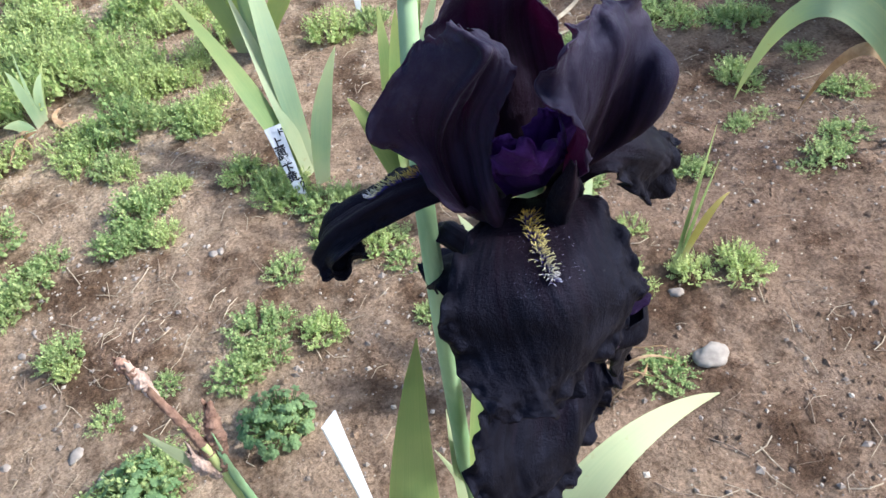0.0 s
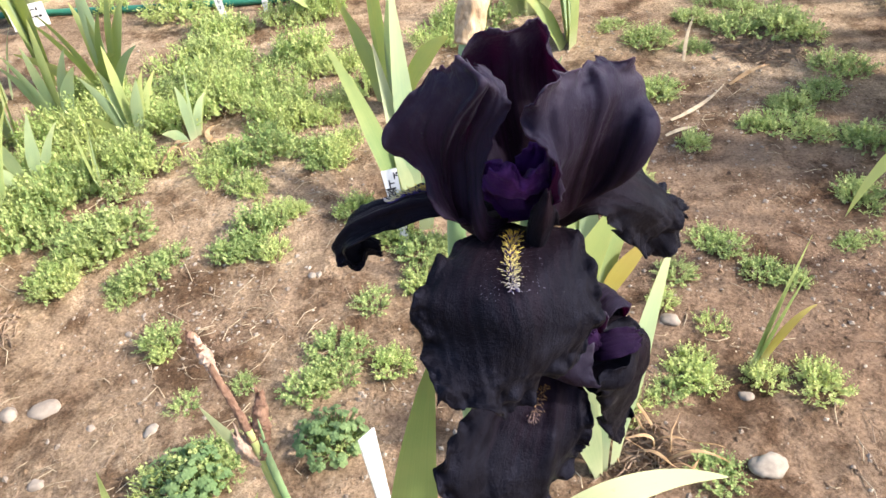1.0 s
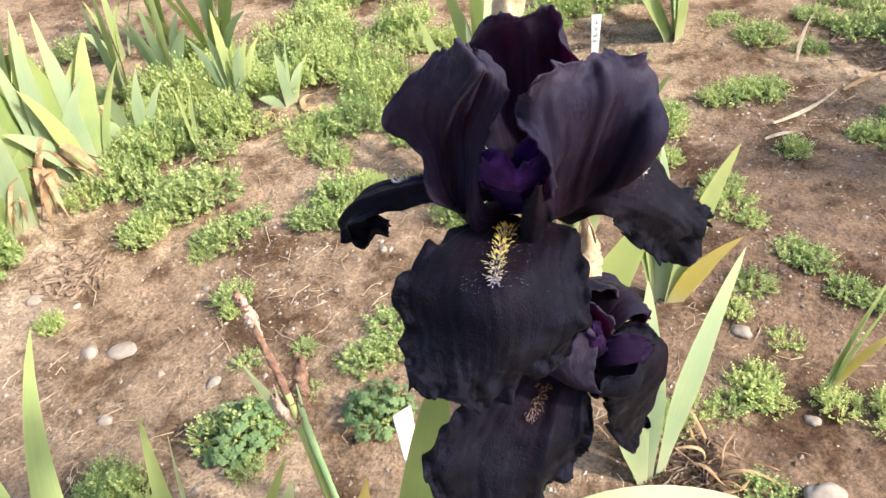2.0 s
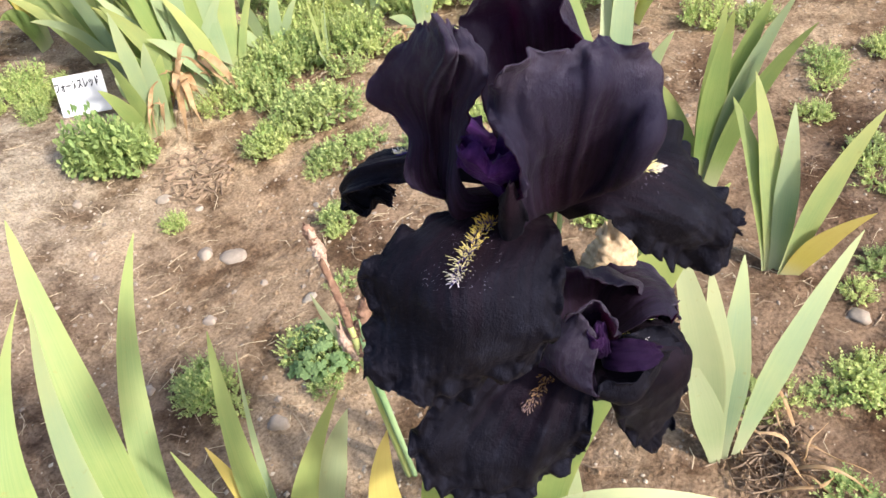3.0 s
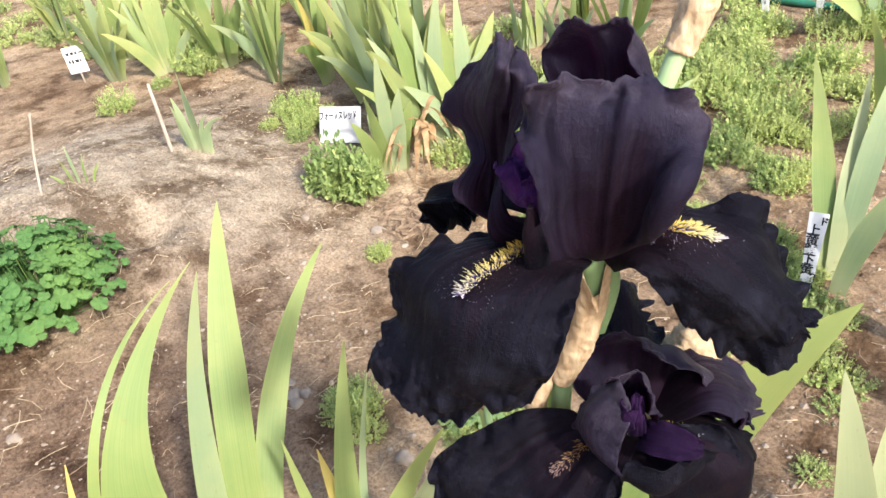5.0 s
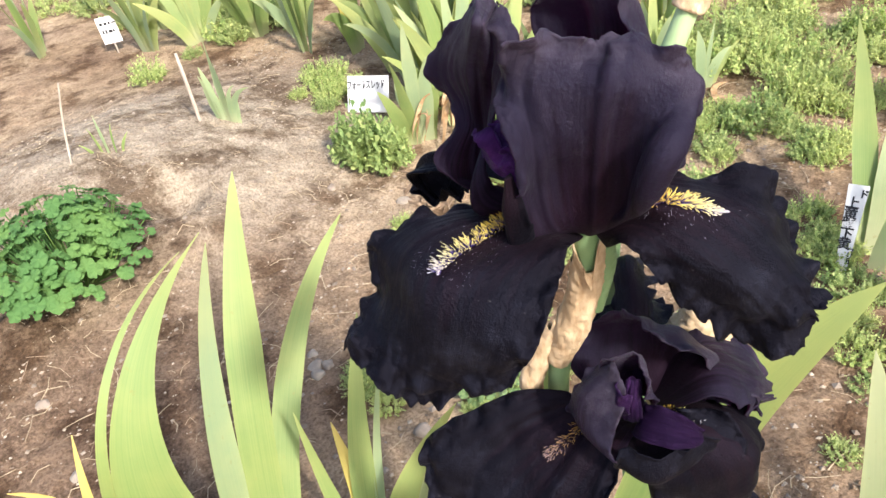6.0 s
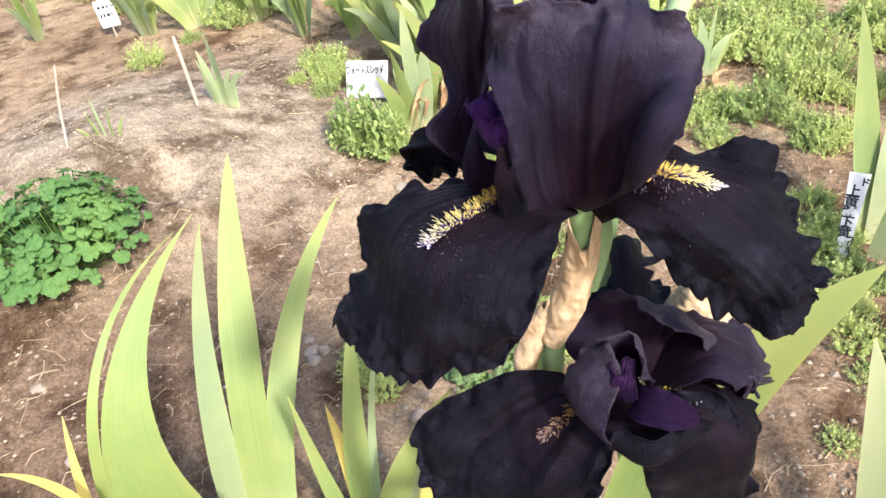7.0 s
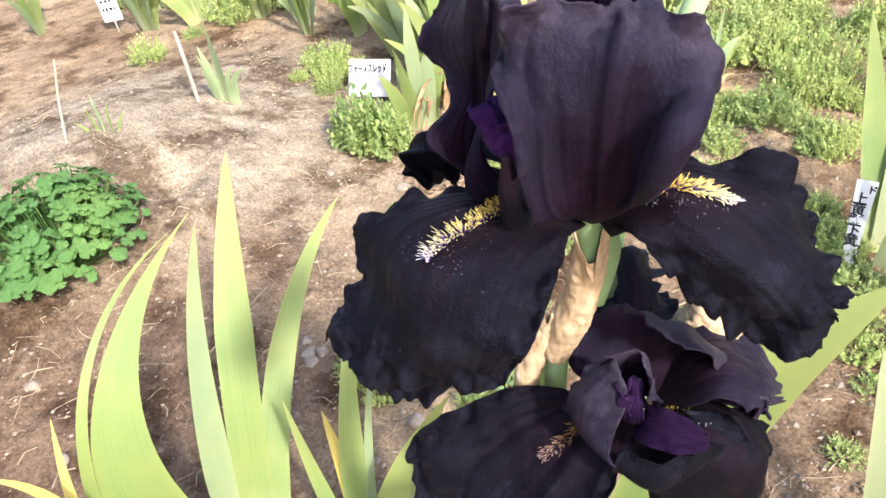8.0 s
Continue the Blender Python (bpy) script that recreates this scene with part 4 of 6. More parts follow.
    petal_part("style_arm", root, STYLE_DIMMED, arm, spine=[(0.064, 0.086, 0.508), (0.064, 0.078, 0.526), (0.067, 0.083, 0.542)], half=[0.005, 0.008, 0.005], side=(0.85, 0.45, 0), droop=(-0.4, -0.4), ruffle=0.001, n=20, m=17, seed=21.0)
    broad_part("style_crest", root, STANDARD, "curled inner margin round the heart of the flower", left=[(0.060, 0.078, 0.520), (0.056, 0.070, 0.536), (0.060, 0.070, 0.548)],
               rib=[(0.068, 0.086, 0.518), (0.069, 0.083, 0.538), (0.071, 0.080, 0.552)], right=[(0.078, 0.080, 0.520), (0.083, 0.074, 0.537), (0.083, 0.070, 0.546)], ruffle=0.002, folds=0.001, seed=31.0, n=30, m=41, veins=0.0001)
    broad_part("style_crest", root, STYLE_DIMMED, "violet crest, dimmed in colour", left=[(0.068, 0.076, 0.518), (0.066, 0.068, 0.532), (0.069, 0.068, 0.543)],
               rib=[(0.071, 0.072, 0.518), (0.070, 0.064, 0.530), (0.073, 0.065, 0.541)], right=[(0.075, 0.074, 0.518), (0.076, 0.066, 0.530), (0.077, 0.067, 0.540)], ruffle=0.0012, folds=0.001, seed=32.0, n=26, m=21, veins=0.0001)
    broad_part("petal_fold", root, PETAL, "crumpled tail of a petal", left=[(0.080, 0.132, 0.500), (0.087, 0.135, 0.493), (0.092, 0.137, 0.490)],
               rib=[(0.080, 0.129, 0.504), (0.088, 0.133, 0.499), (0.095, 0.137, 0.496)], right=[(0.082, 0.127, 0.500), (0.090, 0.131, 0.493), (0.094, 0.134, 0.490)], ruffle=0.004, folds=0.002, crimp=0.002, seed=33.0, n=30, m=25)
    broad_part("fall", root, PETAL, "dark folded side petal", left=[(0.066, 0.094, 0.502), (0.082, 0.096, 0.512), (0.098, 0.105, 0.514)],
               rib=[(0.068, 0.090, 0.496), (0.092, 0.085, 0.496), (0.110, 0.100, 0.497)], right=[(0.066, 0.086, 0.492), (0.080, 0.080, 0.472), (0.092, 0.088, 0.462)], ruffle=0.004, folds=0.003, crimp=0.0014, seed=34.0, n=44, m=45)
    # its own leaves
    leaf_part(root, (0.02, 0.12, 0.0), through_mid((0.02, 0.12, 0.0), (0.071, 0.185, 0.452), (0.111, 0.217, 0.516), 0.85), (0.111, 0.217, 0.516), 0.052, (0.32, -0.63, 0.7), LEAF, "broad green leaf with pale margins", taper=0.3, n=30, waist=0.2)
    leaf_part(root, (-0.01, 0.05, 0.0), through_mid((-0.01, 0.05, 0.0), (0.080, 0.056, 0.398), (0.178, 0.110, 0.342), 0.70), (0.178, 0.110, 0.342), 0.034, (0.3, -0.5, 0.8), LEAF_PALE, "arching pale green leaf", taper=0.55, n=26, waist=0.4)
    leaf_part(root, (-0.065, 0.08, 0.0), (-0.075, 0.085, 0.26), (-0.020, 0.122, 0.470), 0.05, (0.25, -0.9, 0.35), LEAF, "", taper=0.5)
    leaf_part(root, (-0.05, 0.10, 0.0), through_mid((-0.05, 0.10, 0.0), (-0.087, 0.054, 0.302), (-0.077, 0.072, 0.380), 0.72), (-0.077, 0.072, 0.380), 0.034, (0.6, -0.8, 0.1), LEAF_YELLOW, "yellow leaf with a brown streak", taper=0.4)
    leaf_part(root, (0.02, 0.17, 0.0), (0.01, 0.20, 0.14), (-0.009, 0.219, 0.255), 0.016, (0.4, -0.8, 0.3), LEAF_PALE, "thin pale young leaf", taper=0.6)
    leaf_part(root, (0.01, 0.16, 0.0), (0.005, 0.18, 0.12), (-0.030, 0.195, 0.215), 0.014, (0.4, -0.8, 0.3), LEAF_PALE, "thin pale young leaf", taper=0.6)
    leaf_part(root, (-0.01, 0.15, 0.0), (-0.02, 0.16, 0.18), (-0.012, 0.185, 0.290), 0.012, (0.6, -0.8, 0.1), LEAF_PALE, "", taper=0.5)
    return root


black_iris()


def spent_stalk():
    """A second flower stalk, its top wrapped in dry bracts."""
    root = thing("iris_stalk", 0.0, 0.20, ground_at(0.0, 0.20), "green iris stalk with a dry papery top", "flower stalk")
    rod_part("stem", root, [(-0.010, 0.200, -0.02), (-0.005, 0.165, 0.30), (0.000, 0.146, 0.52), (0.008, 0.172, 0.60), (0.018, 0.200, 0.66)], [0.008, 0.007, 0.0058, 0.0055, 0.005], STEM, "", 12, 30)
    sheath_part(root, [(0.015, 0.193, 0.645), (0.022, 0.207, 0.675), (0.030, 0.214, 0.715), (0.038, 0.217, 0.750)], [0.0064, 0.0078, 0.0085, 0.004], SPATHE, "torn brown papery bract", 0.2, 2.2)
    return root


spent_stalk()


# ---- other plants close by ----
def near_fan():
    root = thing("iris_plant", -0.36, -0.03, ground_at(-0.36, -0.03), "tall iris plant with lime green sword leaves", "iris plant", "iris plants in the bed")
    b = np.array([-0.36, -0.03, -0.01])
    leaf_part(root, b + (0.0, 0.01, 0), (-0.43, 0.05, 0.25), (-0.544, 0.164, 0.389), 0.040, (0.85, -0.5, 0.2), LEAF_LIME, "", taper=0.42, n=22, waist=1.0)
    leaf_part(root, b + (0.015, 0.02, 0), (-0.43, 0.07, 0.24), (-0.531, 0.270, 0.276), 0.031, (0.85, -0.4, 0.3), LEAF_LIME, "", taper=0.5, n=20, waist=1.0)
    leaf_part(root, b + (-0.015, -0.01, 0), (-0.42, 0.0, 0.25), (-0.372, 0.058, 0.430), 0.034, (0.9, 0.05, 0.2), LEAF_BLUE, "narrow bluish leaf seen edgewise", taper=0.7, n=20)
    leaf_part(root, (-0.34, -0.02, -0.01), through_mid((-0.34, -0.02, -0.01), (-0.315, -0.063, 0.360), (-0.382, 0.059, 0.436), 0.64), (-0.382, 0.059, 0.436), 0.122, (0.85, -0.35, 0.40), LEAF_LIME, "broad leaf half in shade, drawn out into a brown point", twist=0.5, taper=1.0, n=30, waist=0.95, power=1.2)
    leaf_part(root, (-0.38, -0.11, -0.01), through_mid((-0.38, -0.11, -0.01), (-0.325, -0.072, 0.389), (-0.400, 0.041, 0.418), 0.66), (-0.400, 0.041, 0.418), 0.012, (0.6, 0.1, 0.75), LEAF_LIME, "long narrow leaf seen edgewise", twist=0.2, taper=0.75, n=30, waist=1.0)
    leaf_part(root, (-0.36, -0.14, -0.01), through_mid((-0.36, -0.14, -0.01), (-0.292, -0.124, 0.331), (-0.308, -0.109, 0.381), 0.8), (-0.308, -0.109, 0.381), 0.017, (0.75, -0.6, 0.3), LEAF_YELLOW, "short yellowing leaf", n=16)
    leaf_part(root, (-0.33, -0.15, -0.01), through_mid((-0.33, -0.15, -0.01), (-0.262, -0.134, 0.357), (-0.268, -0.160, 0.399), 0.75), (-0.268, -0.160, 0.399), 0.013, (0.3, -0.3, 0.9), LEAF_YELLOW, "bent yellow leaf", n=20)
    return root


near_fan()


def side_fan():
    root = thing("iris_plant", -0.27, 0.06, ground_at(-0.27, 0.06), "small iris plant with green and yellowing leaves", "iris plant", "iris plants in the bed")
    b = np.array([-0.27, 0.06, -0.01])
    leaf_part(root, b, (-0.30, 0.08, 0.16), (-0.322, 0.151, 0.310), 0.026, (0.8, -0.5, 0.2), LEAF_LIME, "", n=18)
    leaf_part(root, b + (0.006, 0.01, 0), (-0.29, 0.09, 0.15), (-0.318, 0.165, 0.262), 0.014, (0.9, 0.2, 0.1), LEAF_BLUE, "", n=16)
    leaf_part(root, b + (0.02, 0.01, 0), (-0.25, 0.07, 0.15), (-0.196, 0.157, 0.265), 0.03, (0.7, -0.7, 0.1), LEAF_LIME, "", n=18)
    leaf_part(root, b + (-0.01, 0.0, 0), (-0.30, 0.05, 0.12), (-0.319, 0.055, 0.253), 0.017, (0.8, -0.5, 0.2), LEAF_LIME, "yellowing leaf with a brown point", n=16)
    leaf_part(root, b + (0.03, 0.03, 0), (-0.24, 0.11, 0.12), (-0.205, 0.165, 0.215), 0.034, (0.6, -0.8, 0.1), LEAF_PALE, "short pale leaf", n=16, taper=0.35)
    leaf_part(root, b + (0.0, 0.01, 0), (-0.29, 0.08, 0.10), (-0.33, 0.09, 0.20), 0.024, (0.8, -0.5, 0.2), LEAF_YELLOW, "", n=16)
    return root


side_fan()


def tipped_plant(x, y, label, tips, waist=0.7):
    """An iris plant whose leaves rise to given points: each (point, width, material)."""
    z = ground_at(x, y) - 0.01
    root = thing("iris_plant", x, y, z, label, "iris plant", "iris plants in the bed")
    mid = np.mean([t[0] for t in tips], axis=0)
    for k, (tip, width, material) in enumerate(tips):
        p0 = np.array([x, y, z]) + (np.array([tip[0] - x, tip[1] - y, 0]) * 0.12)
        p2 = np.array(tip)
        p1 = p0 * 0.5 + p2 * 0.5 + np.array([(x - tip[0]) * 0.22, (y - tip[1]) * 0.22, 0.12 * (p2[2] - z)])
        leaf_part(root, p0, p1, p2, width, (0.35 + 0.2 * (-1) ** k, -0.9, 0.15), material, twist=0.25 * (-1) ** k, taper=0.5, n=18, waist=waist)
    return root


tipped_plant(0.13, 0.34, "young iris plant with pale broad leaves and a dead leaf base", [
    ((0.086, 0.425, 0.226), 0.036, LEAF_PALE),
    ((0.115, 0.444, 0.235), 0.036, LEAF_BLUE),
    ((0.218, 0.490, 0.250), 0.034, LEAF_BLUE),
    ((0.047, 0.415, 0.278), 0.040, LEAF_PALE),
    ((0.075, 0.372, 0.150), 0.034, LEAF_PALE),
], 0.34)
tipped_plant(0.15, 0.65, "iris plant with spreading green leaves, one yellowed", [
    ((0.083, 0.723, 0.269), 0.03, LEAF_FAR),
    ((0.133, 0.716, 0.235), 0.03, LEAF_BLUE),
    ((0.230, 0.701, 0.249), 0.036, LEAF_FAR),
    ((0.247, 0.666, 0.122), 0.032, LEAF_YELLOW),
    ((0.061, 0.714, 0.236), 0.028, LEAF_LIME),
])
tipped_plant(0.015, 0.8, "iris plant with tall upright lime leaves", [
    ((0.141, 0.788, 0.302), 0.032, LEAF_LIME),
    ((-0.044, 0.805, 0.182), 0.034, LEAF_LIME),
    ((0.046, 0.766, 0.325), 0.036, LEAF),
    ((0.088, 0.799, 0.336), 0.036, LEAF),
    ((0.114, 0.797, 0.336), 0.03, LEAF_BLUE),
    ((0.028, 0.838, 0.297), 0.03, LEAF_LIME),
])
tipped_plant(-0.130, 0.845, "tall iris plant beside a white label, one withered flower", [
    ((-0.288, 1.081, 0.261), 0.034, LEAF_LIME),
    ((-0.165, 1.160, 0.330), 0.036, LEAF_BLUE),
    ((-0.201, 1.085, 0.247), 0.028, LEAF_PALE),
    ((-0.044, 0.879, 0.225), 0.034, LEAF_BLUE),
])


# ---- iris plants over the bed ----
GREEN = [LEAF_FAR, LEAF_FAR, LEAF_BLUE]
FRESH = [LEAF_FAR, LEAF_LIME, LEAF_BLUE]
for k, (x, y, n, h) in enumerate([(-0.78, 1.234, 7, 0.20), (-0.645, 1.218, 5, 0.18), (-0.795, 1.05, 5, 0.17), (-1.06, 1.232, 6, 0.26), (-1.0, 1.335, 6, 0.25), (-0.93, 1.05, 6, 0.22), (-1.2, 1.45, 6, 0.26)]):
    iris_clump(x, y, n, h, 0.09, 40 + 37 * k, [LEAF_BLUE, LEAF_FAR, LEAF_BLUE], 30 + k, "young iris plant with grey-green leaves among weeds", width=0.026)
iris_clump(-1.015, 0.745, 6, 0.27, 0.06, 60, FRESH, 50, "upright iris plant with pale leaf bases beside a sign", width=0.034)
for k, (x, y, n, h) in enumerate([(-1.0, 0.86, 8, 0.40), (-1.13, 0.92, 9, 0.45), (-1.22, 1.02, 8, 0.42), (-1.32, 0.95, 7, 0.42), (-1.45, 1.1, 8, 0.4)]):
    iris_clump(x, y, n + 3, h, 0.16, 65 + 50 * k, FRESH if k % 2 == 0 else GREEN, 51 + k, "dense iris clump with broad green leaves", width=0.036)
for k, (x, y, n, h) in enumerate([(-2.25, 0.66, 8, 0.36), (-2.12, 0.78, 7, 0.32), (-1.84, 0.99, 7, 0.36), (-2.65, 0.44, 7, 0.3), (-2.0, 1.25, 8, 0.4), (-2.5, 1.1, 8, 0.4), (-1.7, 1.4, 8, 0.4), (-2.9, 0.75, 7, 0.35)]):
    iris_clump(x, y, n + 3, h, 0.15, 20 + 43 * k, FRESH, 70 + k, "iris plant in the row behind the mound", width=0.034)
iris_clump(-1.36, 0.49, 10, 0.19, 0.022, 30, [LEAF_BLUE], 90, "small bluish iris seedling on the mound", width=0.013)
iris_clump(-1.357, 0.225, 5, 0.09, 0.03, 60, [LEAF_BLUE, LEAF], 91, "tiny iris seedling on the mound", width=0.006)
for k, (x, y, n, h) in enumerate([(0.105, 1.72, 6, 0.36), (0.19, 1.53, 6, 0.34), (-0.22, 1.30, 5, 0.38), (1.30, 1.50, 8, 0.45), (1.05, 1.90, 8, 0.45), (0.75, 1.75, 8, 0.4), (0.45, 1.85, 7, 0.4), (-0.45, 1.85, 5, 0.25)]):
    iris_clump(x, y, n, h, 0.18, 10 + 61 * k, GREEN, 100 + k, "iris clump with long green leaves")


def far_rows():
    """The rows of irises that run on beyond the near bed."""
    r = random.Random(77)
    for k in range(64):
        x = r.uniform(-4.6, 1.8)
        y = 1.35 + 0.62 * r.randrange(0, 5) + r.gauss(0, 0.08) - 0.10 * x
        if -0.9 < x < 0.98 and y < 1.9:
            continue
        iris_clump(x, y, r.randint(8, 12), r.uniform(0.28, 0.46), r.uniform(0.12, 0.2), r.uniform(0, 180), [LEAF_FAR, LEAF_LIME, LEAF_BLUE, LEAF_FAR], 800 + k, "iris plant in the rows farther back", "iris plants farther back", width=0.034)


far_rows()
for k, (x, y, n, h) in enumerate([(-1.20, 0.90, 8, 0.44), (-0.95, 0.92, 7, 0.36), (-1.55, 0.98, 7, 0.36), (-1.70, 0.90, 7, 0.34), (-1.98, 0.90, 8, 0.34), (-2.40, 0.80, 7, 0.32)]):
    iris_clump(x, y, n, h, 0.14, 25 + 47 * k, [LEAF_LIME, LEAF, LEAF_LIME, LEAF_YELLOW] if k in (2, 4) else [LEAF_FAR, LEAF_LIME, LEAF_BLUE], 900 + k, "iris clump with bright green and lime leaves", width=0.036)


# ---- weeds ----
def weed_mesh(name, leaflets, radius, height, material, seed, size=0.0075, spikes=0):
    """A low feathery rosette: many stalks, each with small lobed leaflets in pairs."""
    r = random.Random(seed)
    v, f = [], []

    def leaflet(c, way, up, l):
        side = unit(np.cross(way, up))
        n = len(v)
        w = l * r.uniform(0.24, 0.38)
        dip = up * l * r.uniform(-0.25, 0.1)
        v.extend([c, c + way * l * 0.35 + side * w * 0.75 + up * l * 0.08, c + way * l * 0.42, c + way * l * 0.35 - side * w * 0.75 + up * l * 0.08,
                  c + way * l * 0.75 + side * w + dip * 0.5, c + way * l + dip, c + way * l * 0.75 - side * w + dip * 0.5])
        f.extend([(n, n + 2, n + 1), (n, n + 3, n + 2), (n + 1, n + 2, n + 5, n + 4), (n + 2, n + 3, n + 6, n + 5)])

    stalks = leaflets // 9
    for _ in range(stalks):
        a = r.uniform(0, 6.283)
        q = math.sqrt(r.random())
        e = radius * q
        base = np.array([math.cos(a) * e * 0.55, math.sin(a) * e * 0.55, 0.0])
        h = height * (1 - 0.55 * q * q) * r.uniform(0.5, 1.15)
        tip = np.array([math.cos(a) * e * 1.1 + r.gauss(0, radius * 0.12), math.sin(a) * e * 1.1 + r.gauss(0, radius * 0.12), h])
        way = unit(tip - base)
        s1 = unit(np.cross(way, (r.gauss(0, 1), r.gauss(0, 1), 0.3)))
        n = len(v)
        v.extend([base + s1 * 0.0006, base - s1 * 0.0006, tip - s1 * 0.0003, tip + s1 * 0.0003])
        f.append((n, n + 1, n + 2, n + 3))
        for k in range(9):
            u = 0.45 + 0.55 * (k // 2) / 4
            c = base + (tip - base) * u
            out = unit(way * (0.5 if k < 8 else 2.0) + s1 * (1 if k % 2 else -1) + np.array([r.gauss(0, 0.35), r.gauss(0, 0.35), r.uniform(0.0, 0.5)]))
            leaflet(c, out, unit(np.array([r.gauss(0, 0.3), r.gauss(0, 0.3), 1.0])), size * r.uniform(0.7, 1.25) * (1.1 - 0.35 * u))
    for _ in range(spikes):
        a, q = r.uniform(0, 6.283), radius * math.sqrt(r.random())
        base = np.array([math.cos(a) * q, math.sin(a) * q, height * r.uniform(0.3, 0.7)])
        way = unit(np.array([r.gauss(0, 0.25) + math.cos(a) * 0.2, r.gauss(0, 0.25) + math.sin(a) * 0.2, 1.0]))
        s1 = unit(np.cross(way, (math.cos(a), math.sin(a), 0.1)))
        s2 = np.cross(way, s1)
        l, w, n = r.uniform(0.010, 0.022), r.uniform(0.0007, 0.0012), len(v)
        v.extend([base + s1 * w, base - s1 * w * 0.5 + s2 * w, base - s1 * w * 0.5 - s2 * w, base + way * l])
        f.extend([(n, n + 1, n + 3), (n + 1, n + 2, n + 3), (n + 2, n, n + 3)])
    return mesh_of(name, np.array(v), f, material)


def lobed_leaf(name, material, seed):
    """A rounded five-lobed leaf of 1 unit radius, facing up."""
    r = random.Random(seed)
    v, k = [(0, 0, -0.02)], 25
    for ring in (0.55, 1.0):
        for j in range(k):
            w = j / k * 6.283
            d = ring * (0.76 + 0.24 * abs(math.cos(w * 2.5)) ** 0.7 + 0.04 * r.random()) * (0.5 if j == 0 else 1.0)
            v.append((math.cos(w) * d, math.sin(w) * d, 0.12 * ring * math.cos(5 * w) - 0.16 * ring * ring))
    f = [(0, 1 + j, 1 + (j + 1) % k) for j in range(k)] + [(1 + j, 1 + k + j, 1 + k + (j + 1) % k, 1 + (j + 1) % k) for j in range(k)]
    return mesh_of(name, v, f, material)


def mallow(x, y, radius, height, leaves, seed, label, material, size=0.02):
    """Rounded leaves held flat on stalks, in a heap."""
    r = random.Random(seed)
    z = ground_at(x, y) - 0.004
    root = thing("mallow_plant", x, y, z, label, "mallow", "mallows in the bed")
    shapes = [lobed_leaf("leaf", material, seed + k) for k in range(3)]
    rods = []
    for _ in range(leaves):
        a, q = r.uniform(0, 6.283), math.sqrt(r.random())
        e = radius * q
        c = Vector((math.cos(a) * e, math.sin(a) * e, height * math.sqrt(max(0.0, 1 - 0.8 * q * q)) * r.uniform(0.45, 1.08)))
        up = Vector((math.cos(a) * q * 0.9 + r.gauss(0, 0.28), math.sin(a) * q * 0.9 + r.gauss(0, 0.28), 1.0)).normalized()
        ob = new("leaf", r.choice(shapes))
        ob.parent = root
        ob.matrix_basis = Matrix.Translation(c) @ up.to_track_quat("Z", "Y").to_matrix().to_4x4() @ Matrix.Rotation(r.uniform(0, 6.28), 4, "Z") @ Matrix.Scale(size * r.uniform(0.55, 1.2), 4)
        rods.append(tube([(math.cos(a) * e * 0.3, math.sin(a) * e * 0.3, -0.005), (math.cos(a) * e * 0.8, math.sin(a) * e * 0.8, c.z * 0.6), tuple(c)], 0.0009, 4, False))
    v, f = join(rods)
    part("stem", mesh_of("stem", v, f, material), root)
    return root


WEEDS = [weed_mesh("weed", 900, 0.05, 0.040, WEED, 201, 0.0078, 10), weed_mesh("weed", 760, 0.05, 0.050, WEED, 202, 0.0088, 16), weed_mesh("weed", 640, 0.052, 0.036, WEED, 203, 0.0076, 6)]
LIMES = [weed_mesh("weed", 820, 0.05, 0.046, WEED_LIME, 204, 0.0080, 26), weed_mesh("weed", 720, 0.052, 0.056, WEED_LIME, 205, 0.0084, 36), weed_mesh("weed", 480, 0.05, 0.036, WEED_LIME, 206, 0.0074, 18)]


def weeds(spots, kinds, label, seed, tall=1.0):
    r = random.Random(seed)
    for x, y, size in spots:
        ob = new("weed_clump", r.choice(kinds))
        k = size / 0.05
        ob.matrix_basis = pose(x, y, ground_at(x, y) - 0.003, 0, 0, r.uniform(0, 360)) @ Matrix.Diagonal((k, k, min(k, 1.3) * tall * r.uniform(0.8, 1.2), 1))
        tagged(ob, label, "weed", "weeds in the bed")
        if size > 0.035:
            a, q = r.uniform(0, 6.283), size * 0.8
            mate = new("weed_clump", r.choice(kinds))
            x2, y2 = x + math.cos(a) * q, y + math.sin(a) * q
            k *= r.uniform(0.5, 0.85)
            mate.matrix_basis = pose(x2, y2, ground_at(x2, y2) - 0.003, 0, 0, r.uniform(0, 360)) @ Matrix.Diagonal((k, k, min(k, 1.2) * tall, 1))
            tagged(mate, label, "weed", "weeds in the bed")


weeds([(-0.43, 0.88, 0.047), (-0.39, 0.92, 0.037), (-0.35, 1.12, 0.047), (-0.42, 1.15, 0.036), (-0.5, 1.57, 0.05), (-0.42, 1.48, 0.042), (-0.54, 1.09, 0.054), (-0.48, 1.01, 0.04), (-0.69, 0.89, 0.068), (-0.76, 0.88, 0.058), (-0.77, 0.77, 0.05), (-0.61, 0.77, 0.047), (-0.57, 0.83, 0.037), (-0.91, 0.99, 0.057), (-0.53, 0.62, 0.036), (-0.45, 0.49, 0.028), (-0.39, 0.36, 0.044), (-0.36, 0.37, 0.032), (-0.24, 0.57, 0.043), (-0.27, 0.5, 0.037), (-0.22, 0.53, 0.033), (-0.15, 0.54, 0.033), (-0.19, 0.67, 0.034), (-0.21, 0.41, 0.031), (-0.23, 0.42, 0.027), (-0.12, 0.79, 0.043), (-0.12, 0.71, 0.036), (-0.17, 0.84, 0.039)],
      WEEDS + LIMES[:1], "low feathery green weed on bare soil", 1, 1.0)
